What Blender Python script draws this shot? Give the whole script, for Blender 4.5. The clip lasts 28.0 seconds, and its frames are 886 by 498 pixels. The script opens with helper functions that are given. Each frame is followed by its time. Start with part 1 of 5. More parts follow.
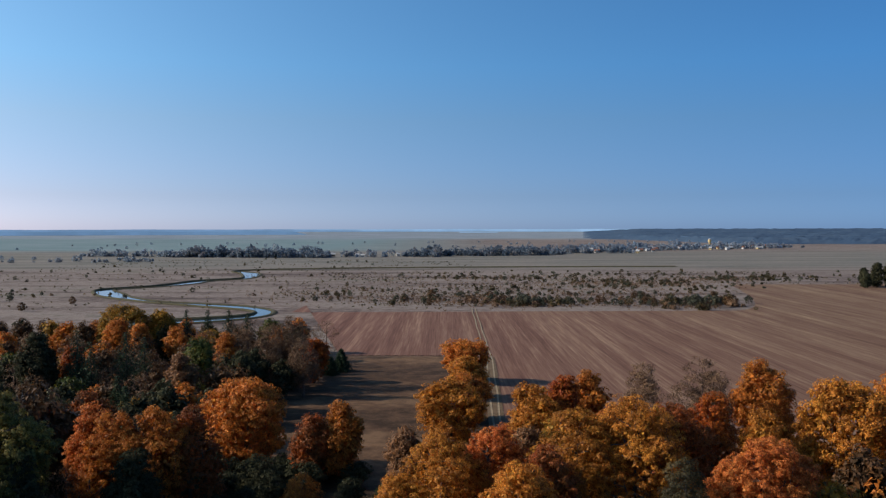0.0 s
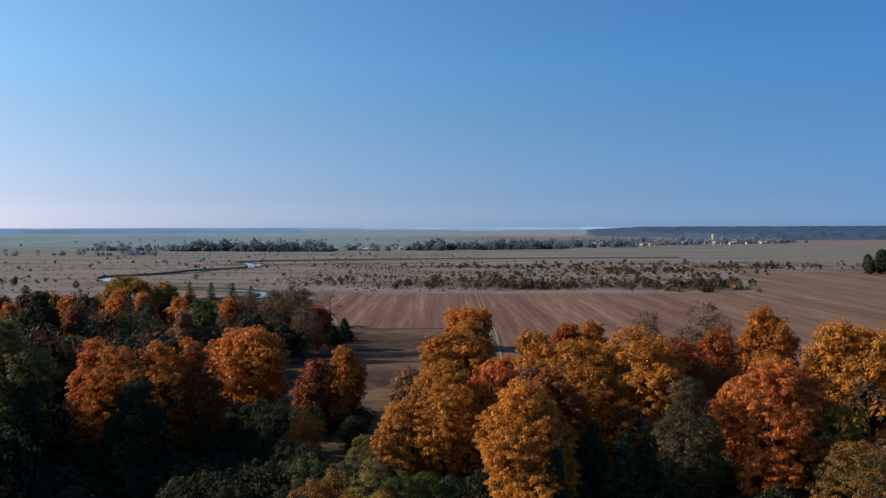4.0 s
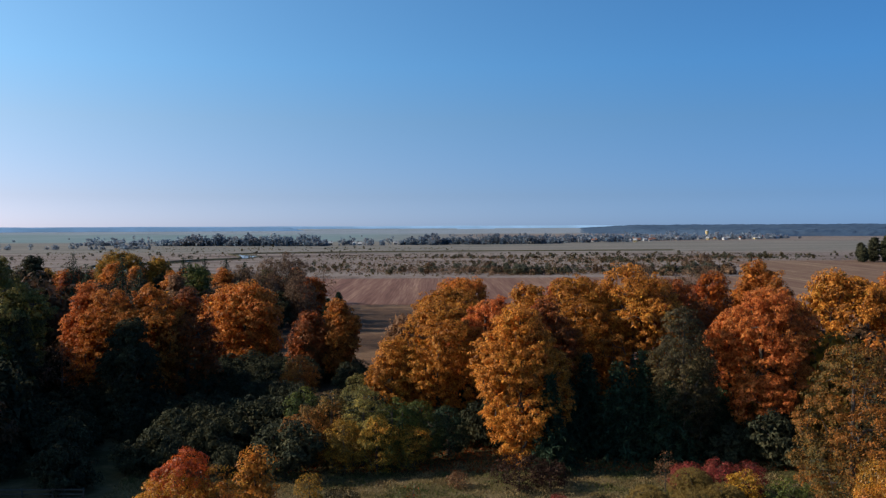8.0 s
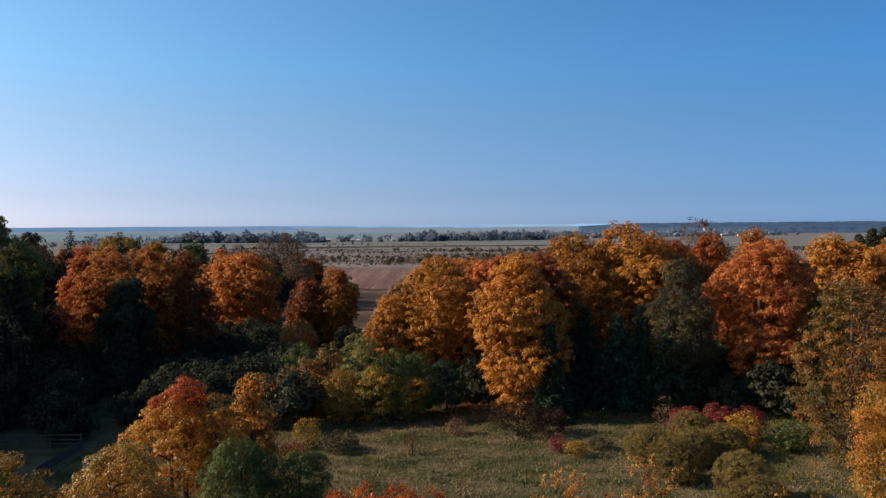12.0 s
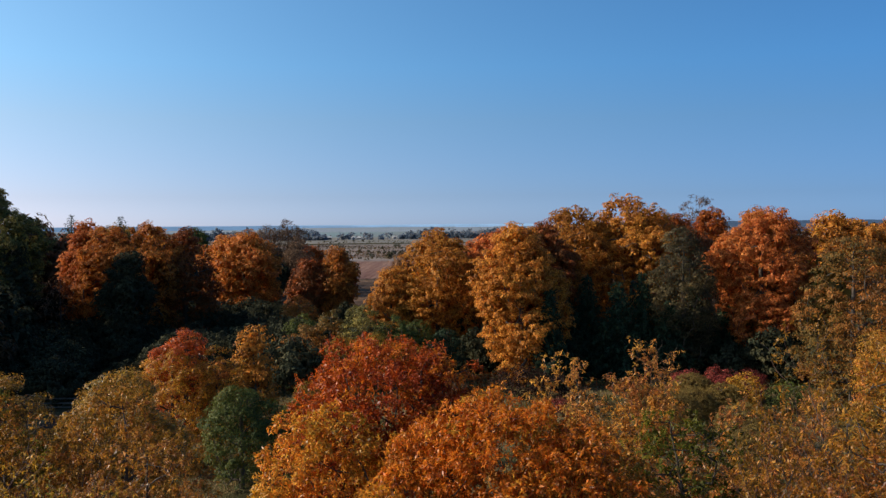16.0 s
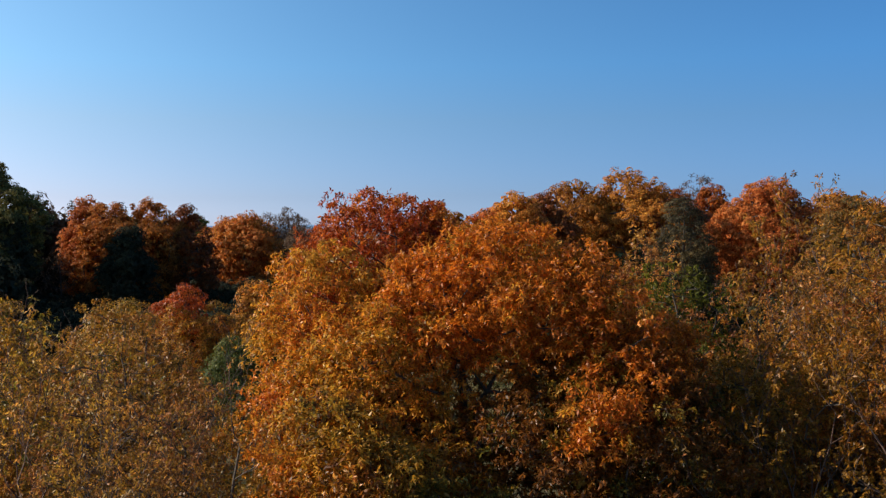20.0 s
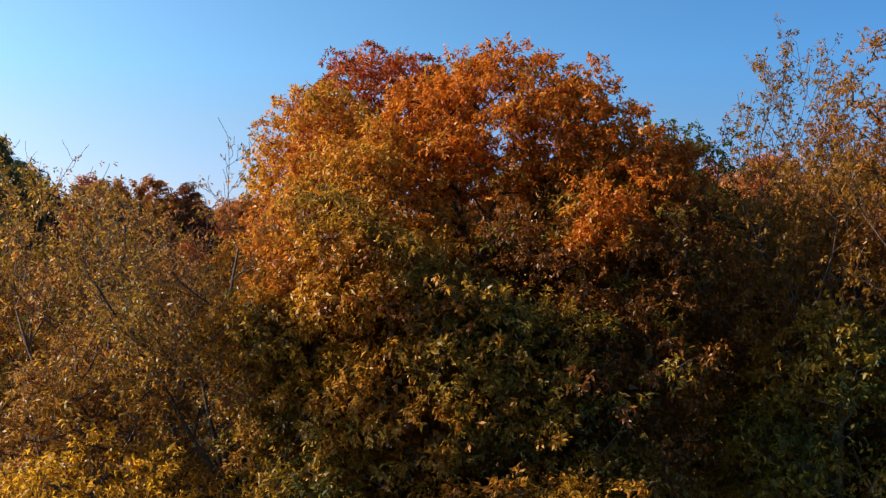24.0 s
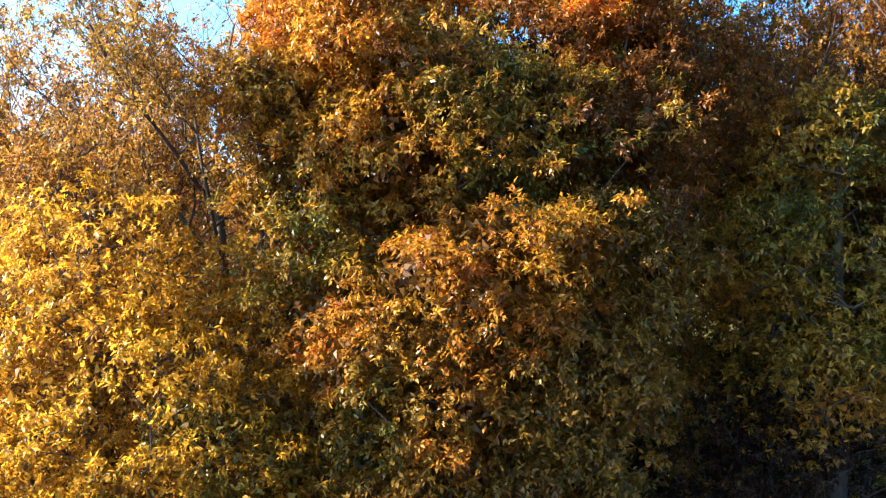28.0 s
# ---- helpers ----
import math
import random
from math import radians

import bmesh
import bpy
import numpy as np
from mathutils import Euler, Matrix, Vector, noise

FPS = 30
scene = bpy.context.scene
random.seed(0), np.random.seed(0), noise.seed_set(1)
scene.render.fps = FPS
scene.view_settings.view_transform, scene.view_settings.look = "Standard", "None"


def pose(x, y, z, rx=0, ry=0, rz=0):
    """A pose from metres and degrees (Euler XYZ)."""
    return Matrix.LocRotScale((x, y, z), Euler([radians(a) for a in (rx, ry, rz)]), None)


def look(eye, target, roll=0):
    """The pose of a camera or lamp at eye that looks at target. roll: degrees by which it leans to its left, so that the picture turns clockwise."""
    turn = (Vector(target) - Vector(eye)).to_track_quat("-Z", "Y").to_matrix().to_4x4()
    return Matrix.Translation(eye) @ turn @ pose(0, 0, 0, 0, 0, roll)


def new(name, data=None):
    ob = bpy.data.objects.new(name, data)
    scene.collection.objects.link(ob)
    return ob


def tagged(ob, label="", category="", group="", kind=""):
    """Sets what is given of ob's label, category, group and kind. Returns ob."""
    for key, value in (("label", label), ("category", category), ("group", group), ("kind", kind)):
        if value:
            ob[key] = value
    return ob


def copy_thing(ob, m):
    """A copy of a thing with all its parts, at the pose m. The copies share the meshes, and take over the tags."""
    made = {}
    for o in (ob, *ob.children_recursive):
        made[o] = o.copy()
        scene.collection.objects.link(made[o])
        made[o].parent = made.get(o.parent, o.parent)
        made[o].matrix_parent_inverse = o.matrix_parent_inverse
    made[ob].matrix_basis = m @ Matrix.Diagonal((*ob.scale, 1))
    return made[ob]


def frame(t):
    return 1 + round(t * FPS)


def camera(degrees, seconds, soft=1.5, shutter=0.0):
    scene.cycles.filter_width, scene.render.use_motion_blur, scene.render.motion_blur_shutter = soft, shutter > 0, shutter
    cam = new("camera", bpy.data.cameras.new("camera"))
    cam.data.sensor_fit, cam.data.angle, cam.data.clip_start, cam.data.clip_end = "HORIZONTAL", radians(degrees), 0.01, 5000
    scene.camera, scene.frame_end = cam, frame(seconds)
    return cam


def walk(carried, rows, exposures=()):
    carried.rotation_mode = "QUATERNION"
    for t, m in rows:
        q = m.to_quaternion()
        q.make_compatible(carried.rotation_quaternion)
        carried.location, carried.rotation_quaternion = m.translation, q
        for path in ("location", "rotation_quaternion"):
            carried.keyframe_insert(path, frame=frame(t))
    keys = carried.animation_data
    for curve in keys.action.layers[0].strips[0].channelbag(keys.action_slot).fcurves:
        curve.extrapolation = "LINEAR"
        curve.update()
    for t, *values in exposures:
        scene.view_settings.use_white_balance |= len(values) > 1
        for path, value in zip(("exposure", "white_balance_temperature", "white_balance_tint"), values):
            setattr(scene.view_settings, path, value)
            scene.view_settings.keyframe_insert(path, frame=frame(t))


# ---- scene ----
cam = camera(53.2, 28.0, soft=1.3)
# seconds, height, pitch, yaw, roll of the slow straight descent
PATH = [
    (0.0, 44.50, -1.42, -0.00, 0.06),
    (1.0, 42.12, -1.42, 0.09, 0.12),
    (2.0, 39.75, -1.42, 0.16, 0.15),
    (3.0, 37.42, -1.42, 0.20, 0.14),
    (3.5, 36.26, -1.42, 0.21, 0.14),
    (5.5, 31.69, -1.42, 0.15, 0.16),
    (6.0, 30.61, -1.41, 0.11, 0.17),
    (7.0, 28.63, -1.41, -0.06, 0.19),
    (8.0, 26.86, -1.42, -0.17, 0.22),
    (9.0, 25.22, -1.42, -0.26, 0.27),
    (10.0, 23.80, -1.43, -0.28, 0.35),
    (11.0, 22.54, -1.42, -0.28, 0.40),
    (12.0, 21.36, -1.42, -0.29, 0.40),
    (12.5, 20.80, -1.44, -0.30, 0.40),
    (14.5, 19.18, -1.41, -0.24, 0.48),
    (15.0, 18.69, -1.42, -0.23, 0.48),
    (16.0, 17.73, -1.42, -0.23, 0.51),
    (17.0, 16.89, -1.42, -0.23, 0.56),
    (18.0, 16.07, -1.42, -0.24, 0.57),
    (19.0, 15.22, -1.41, -0.20, 0.59),
    (20.0, 14.33, -1.43, -0.19, 0.59),
    (21.0, 13.45, -1.44, -0.18, 0.60),
    (21.5, 13.04, -1.44, -0.17, 0.59),
    (23.5, 11.43, -1.37, -0.07, 0.47),
    (24.0, 11.04, -1.36, -0.07, 0.48),
    (25.0, 10.15, -1.37, -0.12, 0.49),
    (26.0, 9.31, -1.38, -0.08, 0.49),
    (27.0, 8.40, -1.38, -0.03, 0.48),
    (28.0, 7.40, -1.40, -0.14, 0.47),
]
walk(cam, [(t, pose(0, 0, z, 90 + p, r, y)) for t, z, p, y, r in PATH],
     [(0, -0.08, 6500, 10), (8, 0.0, 6500, 10), (12, 0.08, 6580, 10), (17, 0.12, 6780, 10), (20, 0.16, 6780, 10), (22.5, 0.22, 6780, 10), (24, 0.45, 6950, 10), (25, 0.72, 7000, 10),
      (26, 1.19, 6900, 9), (27, 1.7, 6700, 8), (28, 2.08, 6500, 7)])

# ---- light ----
SUN_ELEV, SUN_TURN = 28.0, 270.0      # the sun stands low, off to the left
world = bpy.data.worlds.new("autumn_sky")
scene.world = world
world.use_nodes = True
wn = world.node_tree.nodes
sky = wn.new("ShaderNodeTexSky")
sky.sky_type = "NISHITA"
sky.sun_disc = False
sky.sun_elevation, sky.sun_rotation = radians(SUN_ELEV), radians(SUN_TURN)
sky.altitude, sky.air_density, sky.dust_density, sky.ozone_density = 100, 0.5, 0.5, 3.0
wl = world.node_tree.links
# a clear, cold October sky: deeper blue overhead and away from the sun, pale haze low down
way = wn.new("ShaderNodeTexCoord")
parts = wn.new("ShaderNodeSeparateXYZ")
wl.new(way.outputs["Generated"], parts.inputs[0])
haze = wn.new("ShaderNodeValToRGB")
el = haze.color_ramp.elements
el[1].position, el[1].color = 0.25, (0.54, 0.86, 0.9, 1)
el[0].position, el[0].color = 0.0, (0.45, 0.5, 0.68, 1)
for p, c in ((0.034, (0.43, 0.455, 0.54)), (0.118, (0.52, 0.633, 0.634)), (0.177, (0.506, 0.788, 0.82))):
    e = el.new(p)
    e.color = (*c, 1)
wl.new(parts.outputs["Z"], haze.inputs["Fac"])
aside = wn.new("ShaderNodeClamp")
aside.inputs["Min"].default_value, aside.inputs["Max"].default_value = -0.6, 0.6
wl.new(parts.outputs["X"], aside.inputs["Value"])
fade = wn.new("ShaderNodeCombineXYZ")
for i, k in enumerate((-1.27, -0.73, -0.39)):
    slope = wn.new("ShaderNodeMath")
    slope.operation = "MULTIPLY"
    slope.inputs[1].default_value = k
    rise = wn.new("ShaderNodeMath")
    rise.operation = "EXPONENT"
    wl.new(aside.outputs[0], slope.inputs[0])
    wl.new(slope.outputs[0], rise.inputs[0])
    wl.new(rise.outputs[0], fade.inputs[i])
tint = wn.new("ShaderNodeVectorMath")
tint.operation = "MULTIPLY"
wl.new(haze.outputs["Color"], tint.inputs[0])
wl.new(fade.outputs[0], tint.inputs[1])
mixed = wn.new("ShaderNodeVectorMath")
mixed.operation = "MULTIPLY"
wl.new(sky.outputs["Color"], mixed.inputs[0])
wl.new(tint.outputs[0], mixed.inputs[1])
wl.new(mixed.outputs[0], wn["Background"].inputs["Color"])
wn["Background"].inputs["Strength"].default_value = 0.211

sun = new("sun", bpy.data.lights.new("sun", "SUN"))
sun.data.energy, sun.data.angle, sun.data.color = 5.0, radians(0.53), (1.0, 0.9, 0.76)
se, st = radians(SUN_ELEV), radians(SUN_TURN)
sun.matrix_world = look((100 * math.cos(se) * math.sin(st), 100 * math.cos(se) * math.cos(st), 100 * math.sin(se)), (0, 0, 0))


# ---- materials ----
def material(name):
    m = bpy.data.materials.new(name)
    m.use_nodes = True
    return m, m.node_tree.nodes, m.node_tree.links, m.node_tree.nodes["Principled BSDF"]


def ramp(nodes, stops):
    r = nodes.new("ShaderNodeValToRGB")
    el = r.color_ramp.elements
    while len(el) > 1:
        el.remove(el[-1])
    for i, (p, c) in enumerate(stops):
        e = el[0] if i == 0 else el.new(p)
        e.position, e.color = p, (*c, 1)
    return r


def math_node(nodes, op, a=None, b=None):
    n = nodes.new("ShaderNodeMath")
    n.operation = op
    if a is not None:
        n.inputs[0].default_value = a
    if b is not None:
        n.inputs[1].default_value = b
    return n


def noise_node(nodes, links, scale, detail=4, rough=0.6, stretch=None, coords="Object"):
    tc = nodes.new("ShaderNodeTexCoord")
    n = nodes.new("ShaderNodeTexNoise")
    n.inputs["Scale"].default_value, n.inputs["Detail"].default_value, n.inputs["Roughness"].default_value = scale, detail, rough
    if stretch:
        mp = nodes.new("ShaderNodeMapping")
        mp.inputs["Scale"].default_value = stretch
        links.new(tc.outputs[coords], mp.inputs["Vector"])
        links.new(mp.outputs["Vector"], n.inputs["Vector"])
    else:
        links.new(tc.outputs[coords], n.inputs["Vector"])
    return n


def leaf_material(name, colours, patch=0.3, mix=0.5, glow=0.3, gloss=0.18, vary=(0.48, 1.46), rough=0.55):
    """Foliage: colour drifts over the crown in patches, and from leaf to leaf; light passes through the blades."""
    m, nodes, links, bsdf = material(name)
    geo = nodes.new("ShaderNodeNewGeometry")
    info = nodes.new("ShaderNodeObjectInfo")
    big = noise_node(nodes, links, patch, 2, 0.5)
    stretch = nodes.new("ShaderNodeMapRange")
    stretch.inputs["From Min"].default_value, stretch.inputs["From Max"].default_value = 0.3, 0.7
    links.new(big.outputs["Fac"], stretch.inputs["Value"])
    blend = nodes.new("ShaderNodeMix")
    blend.inputs[0].default_value = mix
    links.new(stretch.outputs["Result"], blend.inputs[2])
    links.new(geo.outputs["Random Per Island"], blend.inputs[3])
    n = len(colours)
    r = ramp(nodes, [(0.08 + 0.84 * i / max(1, n - 1), c) for i, c in enumerate(colours)])
    links.new(blend.outputs[0], r.inputs["Fac"])
    hsv = nodes.new("ShaderNodeHueSaturation")
    val = nodes.new("ShaderNodeMapRange")
    val.inputs["To Min"].default_value, val.inputs["To Max"].default_value = 0.75, 1.2
    links.new(info.outputs["Random"], val.inputs["Value"])
    wide = math_node(nodes, "MULTIPLY", b=7.31)
    links.new(geo.outputs["Random Per Island"], wide.inputs[0])
    other = math_node(nodes, "FRACT")
    links.new(wide.outputs[0], other.inputs[0])
    each = nodes.new("ShaderNodeMapRange")
    each.inputs["To Min"].default_value, each.inputs["To Max"].default_value = vary
    links.new(other.outputs[0], each.inputs["Value"])
    value = math_node(nodes, "MULTIPLY")
    links.new(val.outputs["Result"], value.inputs[0])
    links.new(each.outputs["Result"], value.inputs[1])
    links.new(value.outputs[0], hsv.inputs["Value"])
    links.new(r.outputs["Color"], hsv.inputs["Color"])
    links.new(hsv.outputs["Color"], bsdf.inputs["Base Color"])
    bsdf.inputs["Roughness"].default_value = rough
    bsdf.inputs["Specular IOR Level"].default_value = gloss
    tr = nodes.new("ShaderNodeBsdfTranslucent")
    links.new(hsv.outputs["Color"], tr.inputs["Color"])
    ms = nodes.new("ShaderNodeMixShader")
    ms.inputs[0].default_value = glow
    links.new(bsdf.outputs[0], ms.inputs[1])
    links.new(tr.outputs[0], ms.inputs[2])
    links.new(ms.outputs[0], nodes["Material Output"].inputs["Surface"])
    return m


def mottled(name, stops, scales=(0.4, 6.0), weights=(0.6, 0.4), rough=0.9, bump=0.3, bump_scale=8.0, stretch=None, dist=0.05):
    """A rough surface whose colour varies at two scales, with relief."""
    m, nodes, links, bsdf = material(name)
    a = noise_node(nodes, links, scales[0], 5, 0.6, stretch)
    b = noise_node(nodes, links, scales[1], 4, 0.7, stretch)
    ma = math_node(nodes, "MULTIPLY", b=weights[0])
    links.new(a.outputs["Fac"], ma.inputs[0])
    mb = nodes.new("ShaderNodeMath")
    mb.operation = "MULTIPLY_ADD"
    mb.inputs[1].default_value = weights[1]
    links.new(b.outputs["Fac"], mb.inputs[0])
    links.new(ma.outputs[0], mb.inputs[2])
    r = ramp(nodes, stops)
    links.new(mb.outputs[0], r.inputs["Fac"])
    links.new(r.outputs["Color"], bsdf.inputs["Base Color"])
    bsdf.inputs["Roughness"].default_value = rough
    bsdf.inputs["Specular IOR Level"].default_value = 0.2
    if bump:
        c = noise_node(nodes, links, bump_scale, 4, 0.7, stretch)
        bp = nodes.new("ShaderNodeBump")
        bp.inputs["Strength"].default_value, bp.inputs["Distance"].default_value = bump, dist
        links.new(c.outputs["Fac"], bp.inputs["Height"])
        links.new(bp.outputs["Normal"], bsdf.inputs["Normal"])
    return m


ORANGE, DEEP, YELLOW = (0.5, 0.145, 0.025), (0.4, 0.086, 0.018), (0.53, 0.25, 0.032)
RED, BROWN, OLIVE = (0.34, 0.05, 0.014), (0.20, 0.085, 0.028), (0.15, 0.12, 0.025)
GREEN, DARK = (0.07, 0.09, 0.02), (0.03, 0.045, 0.018)
LEAF = {
    "orange": leaf_material("orange_maple_leaves", [(0.36, 0.1, 0.022), (0.5, 0.16, 0.028), (0.55, 0.195, 0.034), (0.55, 0.245, 0.046)], glow=0.4, vary=(0.42, 1.5)),
    "coral": leaf_material("coral_maple_leaves", [(0.38, 0.085, 0.024), (0.52, 0.14, 0.032), (0.58, 0.18, 0.04), (0.58, 0.22, 0.05)], glow=0.38),
    "scrub": leaf_material("dull_scrub_leaves", [(0.045, 0.05, 0.034), (0.08, 0.08, 0.05), (0.13, 0.11, 0.07)], 0.1, 0.6),
    "amber": leaf_material("amber_maple_leaves", [(0.24, 0.105, 0.026), (0.48, 0.175, 0.028), (0.57, 0.225, 0.032), (0.58, 0.28, 0.038)], glow=0.38, vary=(0.42, 1.5)),
    "yellow": leaf_material("yellow_leaves", [OLIVE, (0.42, 0.22, 0.02), YELLOW, (0.55, 0.3, 0.02)]),
    "red": leaf_material("red_maple_leaves", [RED, (0.38, 0.08, 0.012), (0.42, 0.11, 0.014), ORANGE]),
    "umber": leaf_material("orange_brown_leaves", [(0.1, 0.085, 0.016), (0.26, 0.15, 0.022), (0.42, 0.2, 0.022), (0.48, 0.165, 0.018)], 0.4, 0.5, 0.45, gloss=0.42, rough=0.42, vary=(0.4, 1.55)),
    "crest": leaf_material("deep_orange_red_leaves", [(0.42, 0.058, 0.014), (0.57, 0.105, 0.014), (0.64, 0.17, 0.018)], 0.6, 0.6, 0.5, gloss=0.42, rough=0.42, vary=(0.4, 1.55)),
    "blaze": leaf_material("bright_orange_leaves", [(0.5, 0.125, 0.016), (0.66, 0.185, 0.018), (0.72, 0.22, 0.02), (0.68, 0.26, 0.026)], 0.6, 0.6, 0.52, gloss=0.42, rough=0.42, vary=(0.5, 1.5)),
    "amberleaf": leaf_material("ochre_gold_leaves", [(0.13, 0.09, 0.016), (0.34, 0.165, 0.02), (0.5, 0.225, 0.022), (0.48, 0.16, 0.025), (0.38, 0.115, 0.034)], 0.45, 0.36, 0.5, gloss=0.42, rough=0.42, vary=(0.4, 1.55)),
    "flame": leaf_material("orange_gold_leaves", [(0.42, 0.14, 0.018), (0.58, 0.22, 0.022), (0.64, 0.3, 0.026), (0.58, 0.33, 0.03)], 0.6, 0.6, 0.5, gloss=0.42, rough=0.42, vary=(0.4, 1.55)),
    "honey": leaf_material("honey_and_olive_leaves", [(0.13, 0.1, 0.02), (0.35, 0.19, 0.03), (0.5, 0.265, 0.034), (0.46, 0.2, 0.042), (0.31, 0.125, 0.045)], 0.45, 0.36, 0.55, gloss=0.42, rough=0.42, vary=(0.4, 1.55)),
    # orange leaves darkened in colour for the maple's shaded right side
    "shaded_ember": leaf_material("orange_brown_shaded_leaves", [(0.14, 0.062, 0.014), (0.29, 0.094, 0.013), (0.4, 0.13, 0.015), (0.24, 0.12, 0.015)], 0.5, 0.5, 0.45, gloss=0.42, rough=0.42, vary=(0.4, 1.55)),
    "dusk": leaf_material("brown_pink_and_ochre_leaves", [(0.11, 0.08, 0.018), (0.3, 0.13, 0.038), (0.45, 0.16, 0.034), (0.5, 0.24, 0.03), (0.34, 0.11, 0.04)], 0.5, 0.36, 0.45, gloss=0.42, rough=0.42, vary=(0.4, 1.55)),
    "citron": leaf_material("yellow_green_leaves", [(0.05, 0.06, 0.01), (0.11, 0.115, 0.015), (0.21, 0.185, 0.018), (0.34, 0.24, 0.022)], 0.4, 0.5, 0.5, gloss=0.25, rough=0.5),
    # browns darkened for the wood's shadow sides; also on brown meadow shrubs
    "shaded_sepia": leaf_material("shaded_brown_leaves", [(0.05, 0.036, 0.02), (0.11, 0.055, 0.024), (0.17, 0.072, 0.024)]),
    # greens darkened to hold the shade under trees; dark pines use them too
    "bramble": leaf_material("shade_darkened_leaves", [(0.03, 0.033, 0.023), (0.052, 0.054, 0.03), (0.092, 0.076, 0.036)], 0.3, 0.5, 0.2, 0.03),
    "brush": leaf_material("fine_brown_twigs", [(0.12, 0.072, 0.046), (0.19, 0.115, 0.07), (0.26, 0.155, 0.092)], 0.3, 0.6, 0.2, 0.05),
    # brown and olive leaves with shade worked into the colour
    "shaded_walnut": leaf_material("shaded_olive_brown_leaves", [(0.065, 0.05, 0.012), (0.15, 0.085, 0.016), (0.27, 0.105, 0.014), (0.4, 0.13, 0.013)], 0.5, 0.5, 0.45, gloss=0.42, rough=0.42, vary=(0.4, 1.55)),
    "rust": leaf_material("rust_brown_leaves", [BROWN, (0.27, 0.075, 0.018), DEEP]),
    "ochre": leaf_material("ochre_leaves", [(0.2, 0.1, 0.03), (0.23, 0.155, 0.03), (0.43, 0.22, 0.028), (0.48, 0.19, 0.024)], 0.35, 0.6, 0.4),
    "olive": leaf_material("olive_grey_leaves", [(0.036, 0.03, 0.016), (0.072, 0.054, 0.022), (0.19, 0.125, 0.045)], 0.3, 0.3, vary=(0.35, 1.7)),
    "green": leaf_material("green_leaves", [DARK, GREEN, (0.12, 0.12, 0.022), (0.26, 0.17, 0.025)], 0.3, 0.4),
    "dark": leaf_material("dark_green_needles", [(0.02, 0.036, 0.022), (0.034, 0.056, 0.03), (0.06, 0.078, 0.034)], 0.3, 0.6, 0.12, 0.06),
    "twig": leaf_material("withered_leaves", [BROWN, (0.24, 0.12, 0.06), (0.3, 0.13, 0.04)]),
    "pink": leaf_material("dull_red_leaves", [(0.17, 0.03, 0.024), (0.26, 0.045, 0.035), (0.22, 0.06, 0.03)]),
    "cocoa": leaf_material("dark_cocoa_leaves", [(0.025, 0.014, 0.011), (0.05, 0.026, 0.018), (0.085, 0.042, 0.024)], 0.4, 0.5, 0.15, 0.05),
    "russet": leaf_material("olive_and_russet_leaves", [(0.06, 0.06, 0.022), (0.2, 0.12, 0.028), (0.42, 0.15, 0.028), (0.52, 0.17, 0.03)], 0.18, 0.35),
    "willow": leaf_material("ochre_willow_leaves", [(0.15, 0.1, 0.03), (0.23, 0.15, 0.04), (0.3, 0.19, 0.048)], 0.6, 0.4, vary=(0.75, 1.2)),
    "mixed": leaf_material("green_and_gold_leaves", [(0.07, 0.08, 0.02), OLIVE, (0.34, 0.2, 0.025), YELLOW, ORANGE], 0.45, 0.45),
    "heart": leaf_material("orange_and_gold_leaves", [(0.12, 0.11, 0.02), (0.42, 0.23, 0.026), (0.6, 0.28, 0.028), (0.61, 0.2, 0.022), (0.48, 0.12, 0.018)], 0.5, 0.36, 0.5, gloss=0.42, rough=0.42, vary=(0.4, 1.55)),
    "skirt": leaf_material("green_gold_and_brown_leaves", [(0.055, 0.075, 0.018), (0.19, 0.165, 0.025), (0.5, 0.28, 0.028), (0.56, 0.25, 0.026), (0.42, 0.14, 0.03)], 0.55, 0.36, 0.5, gloss=0.42, rough=0.42, vary=(0.4, 1.55)),
    "blush": leaf_material("pinkish_withered_leaves", [(0.34, 0.12, 0.042), (0.5, 0.2, 0.05), (0.6, 0.31, 0.044), (0.5, 0.15, 0.052)], 0.4, 0.36, 0.55, gloss=0.42, rough=0.42, vary=(0.4, 1.55)),
    "lime": leaf_material("olive_and_lime_leaves", [(0.09, 0.09, 0.036), (0.16, 0.14, 0.042), (0.26, 0.2, 0.046), (0.38, 0.25, 0.046)], 0.3, 0.5),
    "gold": leaf_material("golden_yellow_leaves", [(0.34, 0.17, 0.026), (0.55, 0.286, 0.024), (0.62, 0.35, 0.028), (0.58, 0.265, 0.026), (0.28, 0.215, 0.026)], 0.5, 0.36, 0.6, gloss=0.42, rough=0.42, vary=(0.4, 1.55)),
}
BARK = mottled("grey_brown_bark", [(0.3, (0.035, 0.027, 0.02)), (0.5, (0.09, 0.07, 0.055)), (0.7, (0.16, 0.13, 0.105))], (1.5, 14), (0.5, 0.5), 0.95, 0.6, 14, (1, 1, 0.3))
BARK_RED = mottled("reddish_twigs", [(0.3, (0.07, 0.042, 0.032)), (0.7, (0.17, 0.105, 0.08))], (1.5, 14), (0.5, 0.5), 0.9, 0.3, 14)


